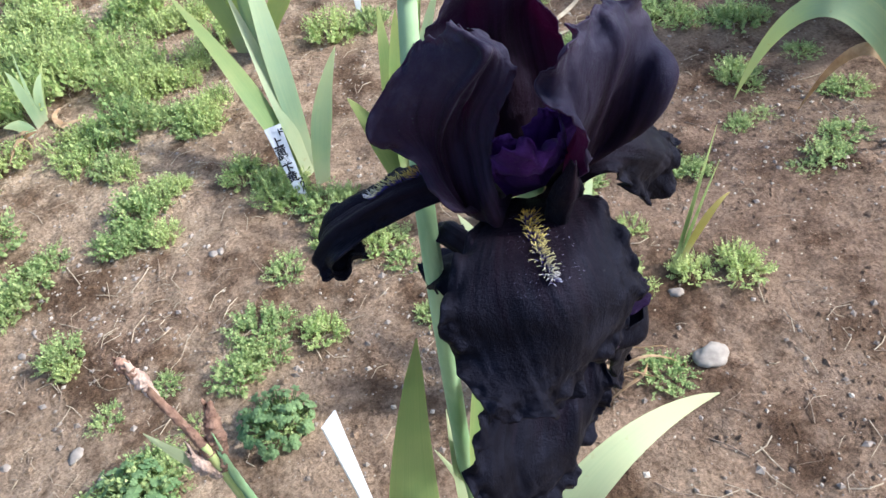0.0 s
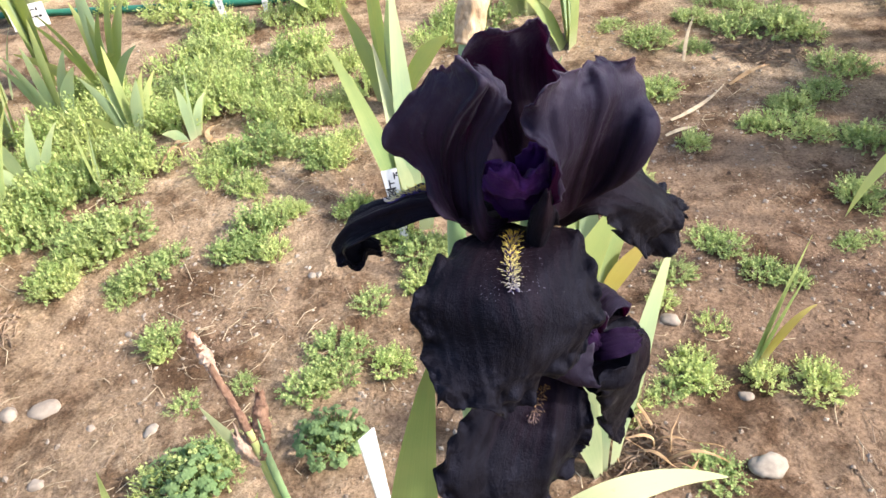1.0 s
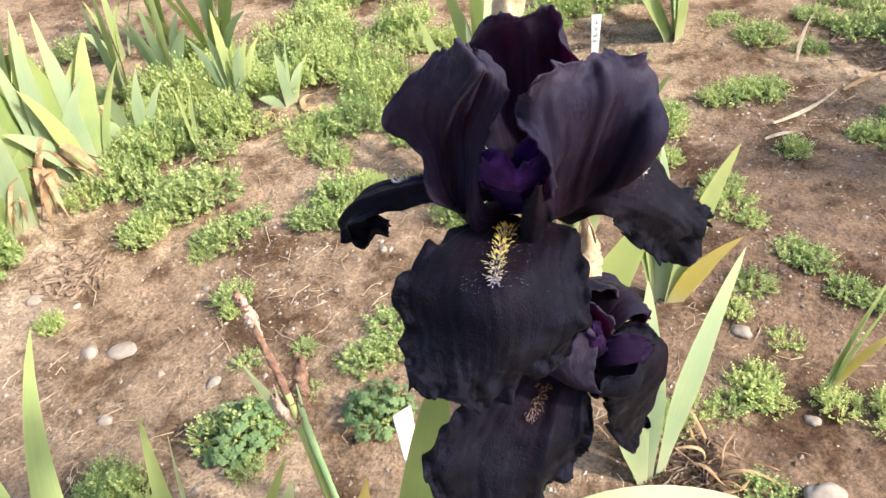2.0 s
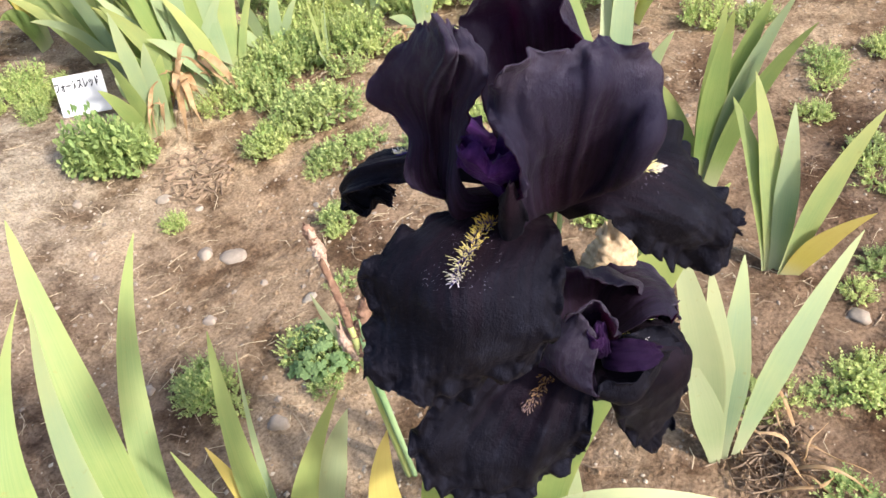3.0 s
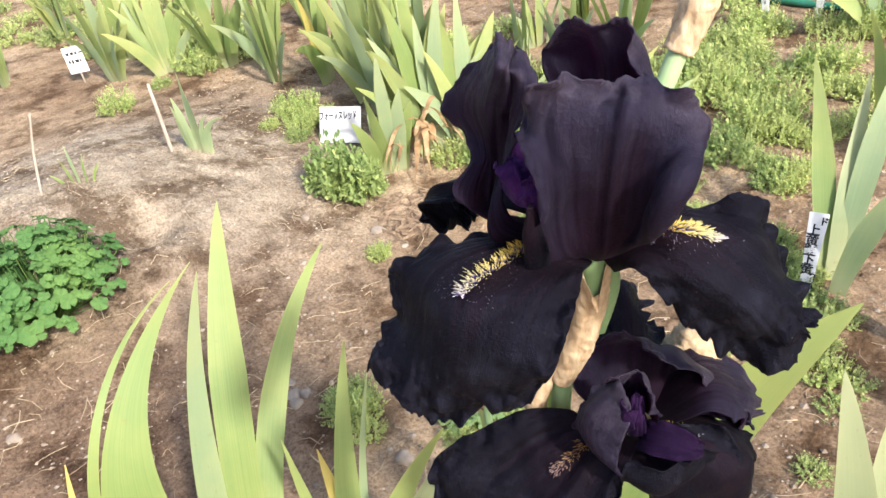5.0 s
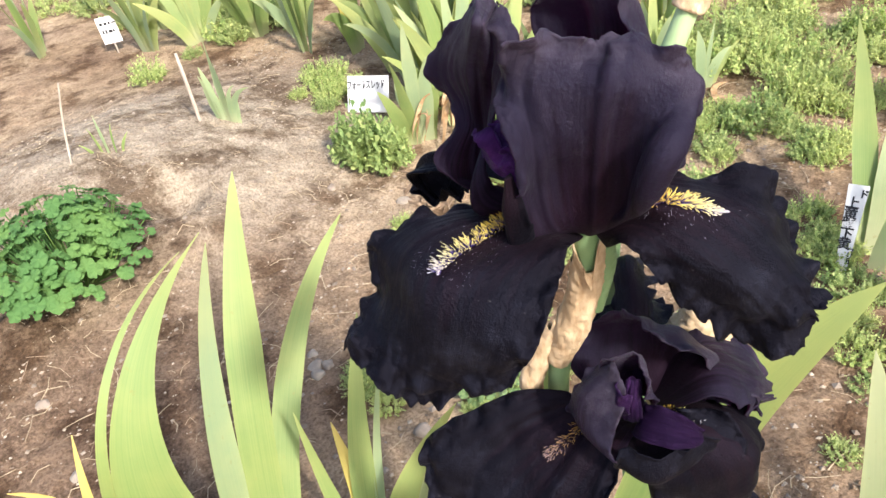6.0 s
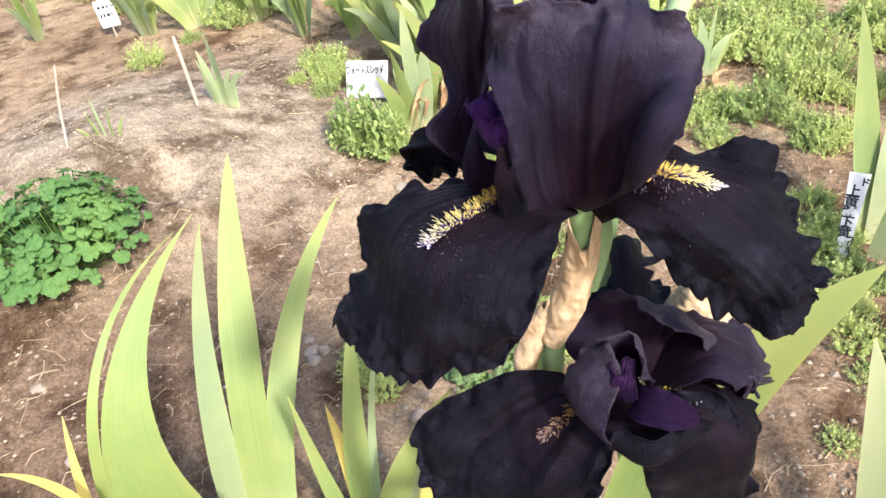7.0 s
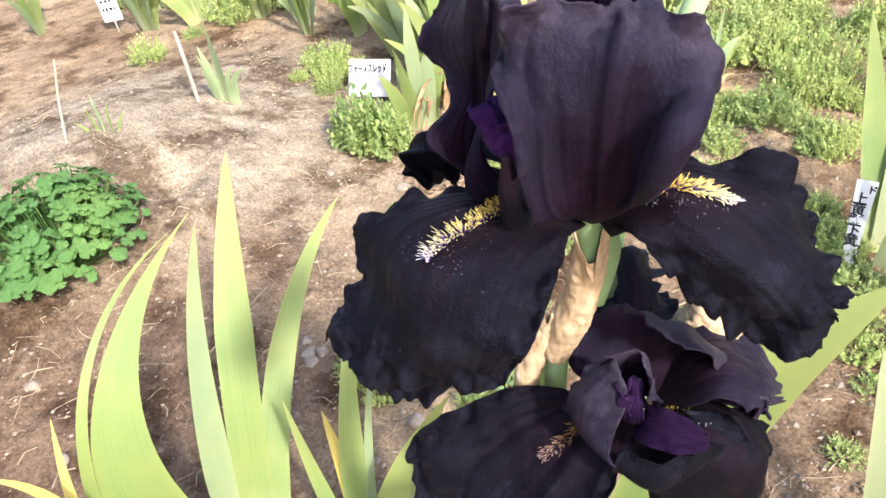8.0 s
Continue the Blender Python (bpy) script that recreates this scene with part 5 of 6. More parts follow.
weeds([(0.37, 0.76, 0.034), (0.41, 0.7, 0.034), (0.45, 0.68, 0.026), (0.34, 0.78, 0.031), (0.38, 1.06, 0.032), (0.54, 1.11, 0.043), (0.6, 1.18, 0.045), (0.67, 1.23, 0.042), (0.61, 0.88, 0.039), (0.69, 1.04, 0.048), (0.6, 1.07, 0.038), (0.66, 1.51, 0.070), (0.72, 1.33, 0.054), (0.57, 1.53, 0.058), (0.37, 1.5, 0.056), (0.35, 1.29, 0.046)],
      WEEDS, "green weed clump at the edge of the path", 2, 1.0)
weeds([(0.26, 0.5, 0.037), (0.23, 0.47, 0.028), (0.36, 0.49, 0.031), (0.42, 0.46, 0.037), (0.26, 0.34, 0.033), (0.28, 0.7, 0.032), (0.25, 0.64, 0.022), (0.31, 0.59, 0.026), (0.16, 0.42, 0.026), (0.15, 0.45, 0.022), (0.27, 0.52, 0.03), (0.18, 0.45, 0.03), (0.26, 0.89, 0.044), (0.25, 0.95, 0.035), (0.16, 1.04, 0.032), (0.16, 1.2, 0.041), (0.17, 1.13, 0.033), (0.35, 1.27, 0.048), (0.28, 1.26, 0.042), (0.29, 0.85, 0.024), (0.03, 1.31, 0.043), (-0.06, 1.31, 0.049)],
      WEEDS[:1] + LIMES, "small yellowish green weed tuft", 3, 1.0)
weeds([(-0.61, 1.35, 0.068), (-0.54, 1.34, 0.067), (-0.69, 1.41, 0.064), (-0.79, 1.54, 0.069), (-0.67, 1.58, 0.069), (-0.56, 1.45, 0.064), (-0.68, 1.28, 0.061), (-0.8, 1.4, 0.065), (-0.48, 1.27, 0.052), (-0.88, 1.36, 0.065), (-0.9, 1.24, 0.069), (-0.92, 1.13, 0.067), (-0.75, 1.13, 0.051), (-0.68, 1.11, 0.044), (-0.73, 1.62, 0.055), (-0.28, 1.38, 0.053), (-0.34, 1.5, 0.049), (-0.14, 1.59, 0.065), (-0.1, 1.65, 0.059), (-0.01, 1.7, 0.076), (-0.44, 1.82, 0.057), (-0.66, 1.49, 0.075), (-0.41, 1.25, 0.046), (-0.37, 1.25, 0.036), (-0.33, 1.11, 0.045), (-0.3, 1.15, 0.039), (-0.34, 1.33, 0.043), (-0.46, 1.58, 0.064)],
      WEEDS[:2] + LIMES + LIMES, "dense bright green weed clump", 4, 1.25)
weeds([(-0.83, 0.54, 0.027), (-0.77, 0.75, 0.04), (-0.93, 0.84, 0.043), (-0.99, 0.95, 0.053), (-0.88, 0.89, 0.056), (-0.87, 0.97, 0.064), (-0.74, 0.84, 0.052), (-0.52, 0.25, 0.036), (-0.56, 0.27, 0.031), (-0.48, 0.23, 0.025), (-0.44, 0.35, 0.034), (-0.37, 0.3, 0.024), (-1.94, 0.53, 0.05), (-2.04, 0.71, 0.033), (-1.43, 0.79, 0.056), (-1.35, 0.81, 0.043), (-1.33, 0.73, 0.040), (-1.29, 0.69, 0.028), (-1.38, 0.76, 0.044), (-1.4, 0.69, 0.026), (-2.11, 0.94, 0.077), (-2.07, 1.01, 0.087), (-2.06, 0.84, 0.066), (-0.98, 1.09, 0.055), (-1.0, 1.24, 0.058)],
      WEEDS[:2] + LIMES[:2], "leafy green weed clump beside iris plants", 5, 1.2)
weeds([(-0.25, 0.91, 0.039), (-0.2, 0.84, 0.042), (-0.18, 0.87, 0.038), (-0.06, 0.68, 0.033), (-0.03, 0.68, 0.033), (-0.09, 0.73, 0.03), (0.0, 0.52, 0.022), (-0.02, 0.63, 0.028), (-0.54, 0.24, 0.037), (-0.33, 0.44, 0.02), (-0.37, 0.52, 0.021), (-0.94, 0.97, 0.057), (-0.88, 1.01, 0.057), (-0.58, 1.1, 0.054), (-0.52, 1.12, 0.048), (-0.46, 0.82, 0.039), (-0.43, 0.83, 0.031), (-0.38, 0.81, 0.03), (-0.64, 0.73, 0.026)],
      WEEDS + LIMES, "low feathery green weed on bare soil", 6, 1.0)


weeds([(0.642, 0.642, 0.037), (0.70, 0.68, 0.036), (0.605, 0.77, 0.024), (0.60, 0.63, 0.022), (0.553, 0.757, 0.020), (0.607, 0.883, 0.026), (0.566, 0.765, 0.022), (0.572, 1.184, 0.030), (0.661, 1.066, 0.032), (0.531, 1.113, 0.022), (0.384, 1.07, 0.024), (0.76, 0.78, 0.036), (0.74, 0.90, 0.032), (0.80, 1.10, 0.036), (0.49, 1.62, 0.043), (0.56, 1.72, 0.050), (0.62, 1.64, 0.043), (0.30, 1.62, 0.036), (0.46, 1.46, 0.036), (0.70, 1.60, 0.043)],
      WEEDS, "dull green weed clump on the dark soil by the path", 7, 0.75)


mallow(-1.10, 0.03, 0.15, 0.15, 520, 301, "spreading mallow with dark rounded leaves on the mound", MALLOW, 0.0122)
BUSHES = [weed_mesh("weed", 760, 0.05, 0.088, BUSH, 231, 0.0165), weed_mesh("weed", 640, 0.05, 0.075, BUSH, 232, 0.0155)]
weeds([(-1.03, 0.612, 0.046), (-1.068, 0.602, 0.036), (-0.992, 0.636, 0.040), (-1.035, 0.650, 0.040)], BUSHES, "bushy green plant in front of a white sign", 21, 1.65)
mallow(-0.40, 0.35, 0.055, 0.05, 110, 303, "low plant with rounded green leaves", LOW_LEAF, 0.0068)
mallow(-0.22, 0.41, 0.05, 0.045, 100, 304, "low plant with rounded green leaves", LOW_LEAF, 0.0068)


def weed_mass(name, spots, kinds, label, seed):
    """Weeds that nobody could count: many rosettes joined into one object."""
    r = random.Random(seed)
    vs, fs, n = [], [], 0
    sources = [(np.array([v.co[:] for v in me.vertices]), [tuple(p.vertices) for p in me.polygons]) for me in kinds]
    for x, y, size, tall in spots:
        v, f = r.choice(sources)
        a, k = r.uniform(0, 6.283), size / 0.05
        c, d = math.cos(a) * k, math.sin(a) * k
        vs.append(np.stack([v[:, 0] * c - v[:, 1] * d + x, v[:, 0] * d + v[:, 1] * c + y, v[:, 2] * min(k, 1.3) * tall + ground_at(x, y) - 0.003], 1))
        fs += [tuple(i + n for i in q) for q in f]
        n += len(v)
    ob = new(name, mesh_of(name, np.vstack(vs), fs, kinds[0].materials[0]))
    return tagged(ob, label, "weeds", kind="stuff")


def strip_spots():
    """Places of the green carpet among the young irises and of the strips between the rows behind."""
    r = random.Random(61)
    out = []
    for _ in range(80):
        u, w = r.random(), r.random()
        x, y = -1.15 + 0.68 * u + 0.10 * w, 0.98 - 0.10 * u + w * (0.50 + 0.25 * u)
        if noise.noise((x * 4.0, y * 4.0, 8.0)) > 0.0:
            out.append((x, y, r.uniform(0.032, 0.062), 1.25))
    for _ in range(190):
        x = r.uniform(-3.6, 1.6)
        y = r.uniform(1.25, 3.4) if x > -1.4 else r.uniform(0.95, 3.2)
        if noise.noise((x * 2.1, y * 2.7, 3.0)) >= 0.06 and not (0.1 < x < 0.9 and y < 1.8):
            out.append((x, y, r.uniform(0.04, 0.09), 1.2))
    for _ in range(120):
        u, w = r.random(), r.uniform(0.02, 1.5)
        x, y = -3.3 + 1.75 * u - 0.55 * w, 0.14 + 1.06 * u + 0.82 * w
        if noise.noise((x * 3.0, y * 3.0, 5.0)) > -0.12:
            out.append((x, y, r.uniform(0.045, 0.085), 1.1))
    return out


SPOTS = strip_spots()
weed_mass("lime_weeds", SPOTS[::3] + SPOTS[1::3], LIMES, "carpet of bright lime green weeds between the rows", 71)
weed_mass("green_weeds", SPOTS[2::3], WEEDS, "carpet of fresh green weeds between the rows", 72)


# ---- signs, labels and sticks ----
def plate(width, height, thick, bevel=0.0015):
    """A flat plate with rounded edges, standing up in the xz plane, its lower edge at z = 0."""
    bm = bmesh.new()
    bmesh.ops.create_cube(bm, size=1)
    bmesh.ops.scale(bm, vec=(width, thick, height), verts=bm.verts)
    bmesh.ops.translate(bm, vec=(0, 0, height / 2), verts=bm.verts)
    bmesh.ops.bevel(bm, geom=list(bm.edges), offset=min(bevel, thick * 0.3), segments=2, affect="EDGES")
    return bm


def from_bm(name, bm, material):
    me = bpy.data.meshes.new(name)
    bm.to_mesh(me)
    bm.free()
    me.materials.append(material)
    return me


def bars(rows, x0, x1, z, step, height, gap_seed, y):
    """Dark strokes that stand for writing too small to read."""
    r = random.Random(gap_seed)
    bm = bmesh.new()
    for k in range(rows):
        x = x0
        while x < x1:
            w = r.uniform(0.35, 1.0) * height
            c = bmesh.ops.create_cube(bm, size=1)["verts"]
            bmesh.ops.scale(bm, vec=(w, 0.0006, height * r.uniform(0.2, 0.95)), verts=c)
            bmesh.ops.translate(bm, vec=(x + w / 2, y, z - k * step), verts=c)
            x += w + height * r.uniform(0.15, 0.4)
    return bm


def strokes_down(count, cell, top, seed, y):
    """A column of small crossing strokes that stand for worn writing."""
    r = random.Random(seed)
    bm = bmesh.new()
    for k in range(count):
        for _ in range(4):
            flat = r.random() < 0.6
            w = cell * (r.uniform(0.4, 0.85) if flat else r.uniform(0.08, 0.12))
            h = cell * (r.uniform(0.08, 0.12) if flat else r.uniform(0.35, 0.7))
            c = bmesh.ops.create_cube(bm, size=1)["verts"]
            bmesh.ops.scale(bm, vec=(w, 0.0006, h), verts=c)
            bmesh.ops.rotate(bm, matrix=Matrix.Rotation(r.gauss(0, 0.2), 3, "Y"), verts=c)
            bmesh.ops.translate(bm, vec=(r.uniform(-0.15, 0.15) * cell, y + r.uniform(0, 0.0001), top - cell * 1.15 * k + r.uniform(-0.35, 0.35) * cell), verts=c)
    return bm


def name_sign():
    """A white plastic sign on a wire leg, leaning back, lettered by hand."""
    m = Matrix.Translation((-1.198, 0.745, ground_at(-1.198, 0.745) + 0.006)) @ pose(0, 0, 0, -28, 0, 29)
    root = new("plant_sign")
    root.matrix_basis = m
    tagged(root, "white plastic plant sign with handwritten black katakana", "sign")
    part("board", from_bm("board", plate(0.104, 0.082, 0.003), PLASTIC), root)
    leg = part("leg", mesh_of("leg", *tube([(0, 0.003, 0.05), (0, 0.004, 0.0), (0, -0.004, -0.03)], 0.0025, 8), WOOD), root)
    t = bpy.data.curves.new("lettering", "FONT")
    t.body, t.size, t.extrude, t.align_x = "フォーカスレッド", 0.0150, 0.0003, "CENTER"
    t.offset = 0.0004
    t.materials.append(INK)
    ob = part("lettering", t, root, "black brush lettering")
    ob.matrix_basis = pose(-0.004, -0.0019, 0.054, 90, -2, 0) @ Matrix.Diagonal((0.80, 1.45, 1, 1))
    return root


name_sign()


def stake_label(x, y, height, width, turn, tilt, lean, label, seed, strokes=5, sink=0.02, words=()):
    """A narrow white plant label stuck into the soil, with upright writing."""
    root = new("plant_label")
    root.matrix_basis = Matrix.Translation((x, y, ground_at(x, y) - sink)) @ pose(0, 0, 0, tilt, lean, turn)
    tagged(root, label, "plant label", "plant labels")
    bm = plate(width, height + sink, 0.0022, 0.0008)
    for v in bm.verts:
        if v.co.z < 0.012:
            v.co.x *= 0.4
    part("strip", from_bm("strip", bm, PLASTIC), root)
    if words:
        for body, x, z, size in words:
            t = bpy.data.curves.new("writing", "FONT")
            t.body, t.size, t.extrude, t.align_x, t.space_line = body, size, 0.0003, "CENTER", 0.80
            t.offset = 0.0005
            t.materials.append(INK)
            part("writing", t, root, "black handwritten characters").matrix_basis = pose(x, -0.0014, z, 90, 0, 0)
    elif strokes:
        part("writing", from_bm("writing", strokes_down(strokes + 1, width * 0.5, height + sink - width * 0.8, seed, -0.0013), FADED_INK), root, "faded grey strokes")
    return root


stake_label(-0.147, 0.797, 0.140, 0.028, 16, -37, 0, "white plant label lettered in black, leaning beside an iris", 1, words=(("上\n黄\n紫\n下\n黄", -0.003, 0.127, 0.0185), ("ド", 0.0085, 0.143, 0.013), ("フ\nリ\nル", 0.0075, 0.062, 0.0095)))
stake_label(-0.108, 0.224, 0.226, 0.022, 50, -6, 3, "blank white plant label with a slanted top", 2, 0)
stake_label(-0.70, 1.756, 0.17, 0.027, 10, -5, -6, "white plant label with dark writing between the rows", 3, 5)
stake_label(-0.268, 1.80, 0.12, 0.024, 10, -5, 0, "white plant label far down the bed", 4, 3)
stake_label(-0.632, 1.89, 0.14, 0.03, 10, -5, 3, "white plant label far down the bed", 5, 3)
stake_label(0.01, 1.36, 0.13, 0.022, 10, -8, 3, "white plant label with dark writing beside an iris", 6, 3)


def small_sign(x, y, w, h, lift, turn, label, seed):
    root = thing("plant_sign", x, y, ground_at(x, y), label, "sign", turn=turn)
    board = part("board", from_bm("board", plate(w, h, 0.003), PLASTIC), root)
    board.location = (0, 0, lift)
    part("leg", mesh_of("leg", *tube([(0, 0.003, -0.03), (0, 0.003, lift + 0.02)], 0.003, 8), WOOD), root)
    text = part("writing", from_bm("writing", bars(2, -w * 0.36, w * 0.3, h * 0.75, h * 0.3, h * 0.16, seed, -0.0018), INK), root, "small dark strokes")
    text.location = (0, 0, lift)
    return root


small_sign(-2.37, 0.60, 0.058, 0.085, 0.035, 60, "small white sign on a short peg behind the mound", 11)
small_sign(-1.33, 1.90, 0.10, 0.07, 0.0, 25, "white sign half hidden among iris leaves", 12)


def stick(points, radius, label, material=WOOD):
    x, y, z = points[0]
    root = thing("garden_stick", x, y, z, label, "stick")
    rod_part("rod", root, points, [radius, radius, radius * 0.8], material, "", 8, 12)
    return root


stick([(-1.395, 0.437, ground_at(-1.395, 0.437) - 0.02), (-1.41, 0.446, 0.17), (-1.423, 0.452, 0.24)], 0.0042, "weathered grey stick leaning in the mound")
stick([(-1.37, 0.147, ground_at(-1.37, 0.147) - 0.02), (-1.362, 0.172, 0.22), (-1.354, 0.196, 0.298)], 0.0024, "thin pale stick standing in the mound")


# ---- the withered stalk and the dead leaves ----
def withered_stalk():
    root = thing("withered_stalk", -0.208, 0.222, ground_at(-0.208, 0.222), "cut iris stalk with a shrivelled brown flower", "flower stalk")
    rod_part("stem", root, [(-0.208, 0.222, -0.02), (-0.214, 0.224, 0.12), (-0.218, 0.225, 0.215), (-0.221, 0.226, 0.262)], [0.0060, 0.0058, 0.0052, 0.0034], STEM_YELLOW, "yellowing green stem", 12, 20)
    sheath_part(root, [(-0.200, 0.220, 0.0), (-0.206, 0.221, 0.12), (-0.211, 0.223, 0.21), (-0.212, 0.228, 0.256)], [0.0026, 0.0032, 0.0034, 0.0022], STEM, "split pale side shoot", 0.15, 4.6, "shoot")
    sheath_part(root, [(-0.220, 0.226, 0.248), (-0.229, 0.233, 0.285), (-0.240, 0.241, 0.328)], [0.0042, 0.0030, 0.0030], TWIG_BROWN, "shrivelled dark brown flower tube", 0.5, 3.3, "dead_tube")
    sheath_part(root, [(-0.238, 0.240, 0.320), (-0.243, 0.244, 0.342), (-0.247, 0.246, 0.358)], [0.0024, 0.0048, 0.0032], PALE_BRACT, "pale withered petals", 0.6, 8.3, "dead_flower")
    sheath_part(root, [(-0.246, 0.245, 0.352), (-0.250, 0.248, 0.364), (-0.255, 0.249, 0.371)], [0.0032, 0.0046, 0.0016], TWIG_BROWN, "dark brown withered tip", 0.5, 9.3, "dead_tip")
    sheath_part(root, [(-0.216, 0.226, 0.222), (-0.212, 0.236, 0.258), (-0.208, 0.248, 0.291)], [0.0048, 0.0070, 0.0030], TWIG_BROWN, "torn brown bract", 0.6, 5.9)
    sheath_part(root, [(-0.223, 0.226, 0.215), (-0.231, 0.224, 0.240), (-0.236, 0.226, 0.262)], [0.0050, 0.0060, 0.0020], PALE_BRACT, "torn pale bract", 0.6, 6.9)
    leaf_part(root, (-0.222, 0.224, 0.215), (-0.243, 0.222, 0.262), (-0.262, 0.232, 0.292), 0.014, (0.2, -1, 0.2), LEAF_PALE, "pale bract leaf", taper=0.7, n=10)
    return root


withered_stalk()


def dead_leaves(x, y, count, size, seed, label, material=DRY, spread=0.05, hang=0.0, wide=1.0):
    """Curled dry leaves lying about the foot of a plant."""
    r = random.Random(seed)
    root = thing("dead_leaves", x, y, ground_at(x, y), label, "dead leaves", "heaps of dead leaves")
    for _ in range(count):
        a = r.uniform(0, 6.283)
        px, py = x + r.gauss(0, spread * 0.5), y + r.gauss(0, spread * 0.5)
        l = size * r.uniform(0.5, 1.2)
        p0 = np.array([px, py, ground_at(px, py) + 0.003 + hang * r.uniform(0.4, 1.0)])
        qx, qy = px + math.cos(a) * l, py + math.sin(a) * l
        p2 = np.array([qx, qy, ground_at(qx, qy) + r.uniform(0.003, 0.03)])
        p1 = (p0 + p2) / 2 + np.array([r.gauss(0, 0.015), r.gauss(0, 0.015), r.uniform(0.01, 0.06)])
        leaf_part(root, p0, p1, p2, r.uniform(0.008, 0.02) * wide, (r.gauss(0, 0.4), r.gauss(0, 0.4), 1), material, twist=r.uniform(-2, 2), taper=0.7, n=12, wave=0.003)
    return root


dead_leaves(0.18, 0.36, 12, 0.075, 401, "curled tan dead leaf strands at the foot of an iris", DRY, wide=0.34)
dead_leaves(-0.985, 0.80, 22, 0.07, 402, "tan withered leaves hanging round an iris clump", DRY, 0.04, 0.12)
dead_leaves(-1.01, 0.865, 20, 0.08, 403, "tan withered leaves hanging round an iris clump", DRY, 0.05, 0.14)
dead_leaves(-0.64, 1.16, 5, 0.06, 405, "pale dead leaves among weeds")


def fallen_leaf(points, width, label, material=STRAW):
    x, y, _ = points[0]
    root = thing("fallen_leaf", x, y, ground_at(x, y), label, "dead leaf")
    pts = [(a, b, ground_at(a, b) + c) for a, b, c in points]
    leaf_part(root, *pts, width, (0.1, -0.2, 1), material, taper=0.75, n=14, waist=0.6)
    return root


fallen_leaf([(0.355, 1.155, 0.006), (0.43, 1.19, 0.012), (0.485, 1.275, 0.015)], 0.011, "long bleached leaf lying on the path")
fallen_leaf([(0.335, 1.10, 0.005), (0.37, 1.115, 0.012), (0.40, 1.12, 0.006)], 0.010, "short bleached leaf lying on the path")
fallen_leaf([(0.425, 1.395, 0.004), (0.428, 1.42, 0.05), (0.455, 1.47, 0.075)], 0.010, "grey withered leaf standing up from the soil")
fallen_leaf([(0.50, 1.29, 0.005), (0.56, 1.33, 0.02), (0.60, 1.36, 0.006)], 0.012, "twisted brown leaf on the path", DRY)


# ---- grassy shoot and the clump by the path ----
def yellow_shoot():
    root = thing("iris_shoot", 0.343, 0.508, ground_at(0.343, 0.508), "thin iris shoot with one bright yellow leaf", "iris plant", "iris plants in the bed")
    b = np.array([0.343, 0.508, -0.005])
    leaf_part(root, b, (0.362, 0.515, 0.10), (0.405, 0.560, 0.185), 0.011, (0.3, -0.9, 0), LEAF_LIME, "", taper=0.7)
    leaf_part(root, b + (0.004, 0, 0), (0.368, 0.512, 0.09), (0.402, 0.535, 0.150), 0.009, (0.3, -0.9, 0), LEAF, "", taper=0.7)
    leaf_part(root, b + (0.008, 0, 0), (0.378, 0.505, 0.10), (0.410, 0.512, 0.111), 0.012, (0.1, -0.8, 0.6), LEAF_YELLOW, "yellow leaf with a brown point", taper=0.5)
    return root


yellow_shoot()


def path_clump():
    x, y = 0.80, 0.66
    root = thing("iris_plant", x, y, ground_at(x, y), "large iris clump with arching blue-green leaves", "iris plant", "iris plants in the bed")
    b = np.array([x, y, -0.01])
    leaf_part(root, b + (0.0, -0.03, 0), (0.530, 0.595, 0.50), (0.533, 0.743, 0.065), 0.040, (-0.5, -0.6, 0.5), LEAF_BLUE, "arching blue-green leaf", n=24, taper=0.6)
    leaf_part(root, b + (0.02, 0.05, 0), (0.70, 0.78, 0.34), (0.56, 0.95, 0.56), 0.050, (-0.3, -0.8, 0.5), LEAF_BLUE, "", n=20)
    leaf_part(root, b + (0.03, 0.08, 0), (0.76, 0.80, 0.36), (0.68, 0.98, 0.60), 0.048, (-0.3, -0.8, 0.4), LEAF_BLUE, "", n=20)
    leaf_part(root, b + (0.04, 0.03, 0), (0.78, 0.74, 0.32), (0.74, 0.86, 0.52), 0.046, (-0.3, -0.8, 0.4), LEAF, "", n=20)
    leaf_part(root, b + (-0.02, 0.0, 0), (0.640, 0.610, 0.34), (0.654, 0.752, 0.003), 0.020, (-0.3, -0.6, 0.6), DRY, "arching brown dead leaf", n=24)
    leaf_part(root, b + (0.05, 0.0, 0), (0.84, 0.66, 0.3), (0.88, 0.62, 0.45), 0.040, (-0.3, -0.8, 0.4), LEAF_BLUE, "", n=20)
    return root


path_clump()
# unseen clumps, added to cast shade over the soil and weeds by the path
for k, (x, y, n, h) in enumerate([(1.00, 0.92, 10, 0.66), (1.06, 1.16, 11, 0.70), (1.08, 1.40, 10, 0.70), (1.16, 1.66, 11, 0.72)]):
    iris_clump(x, y, n, h, 0.26, 70 + 40 * k, [LEAF_BLUE, LEAF], 140 + k, "added tall iris clump out of view that shades the path", width=0.05)


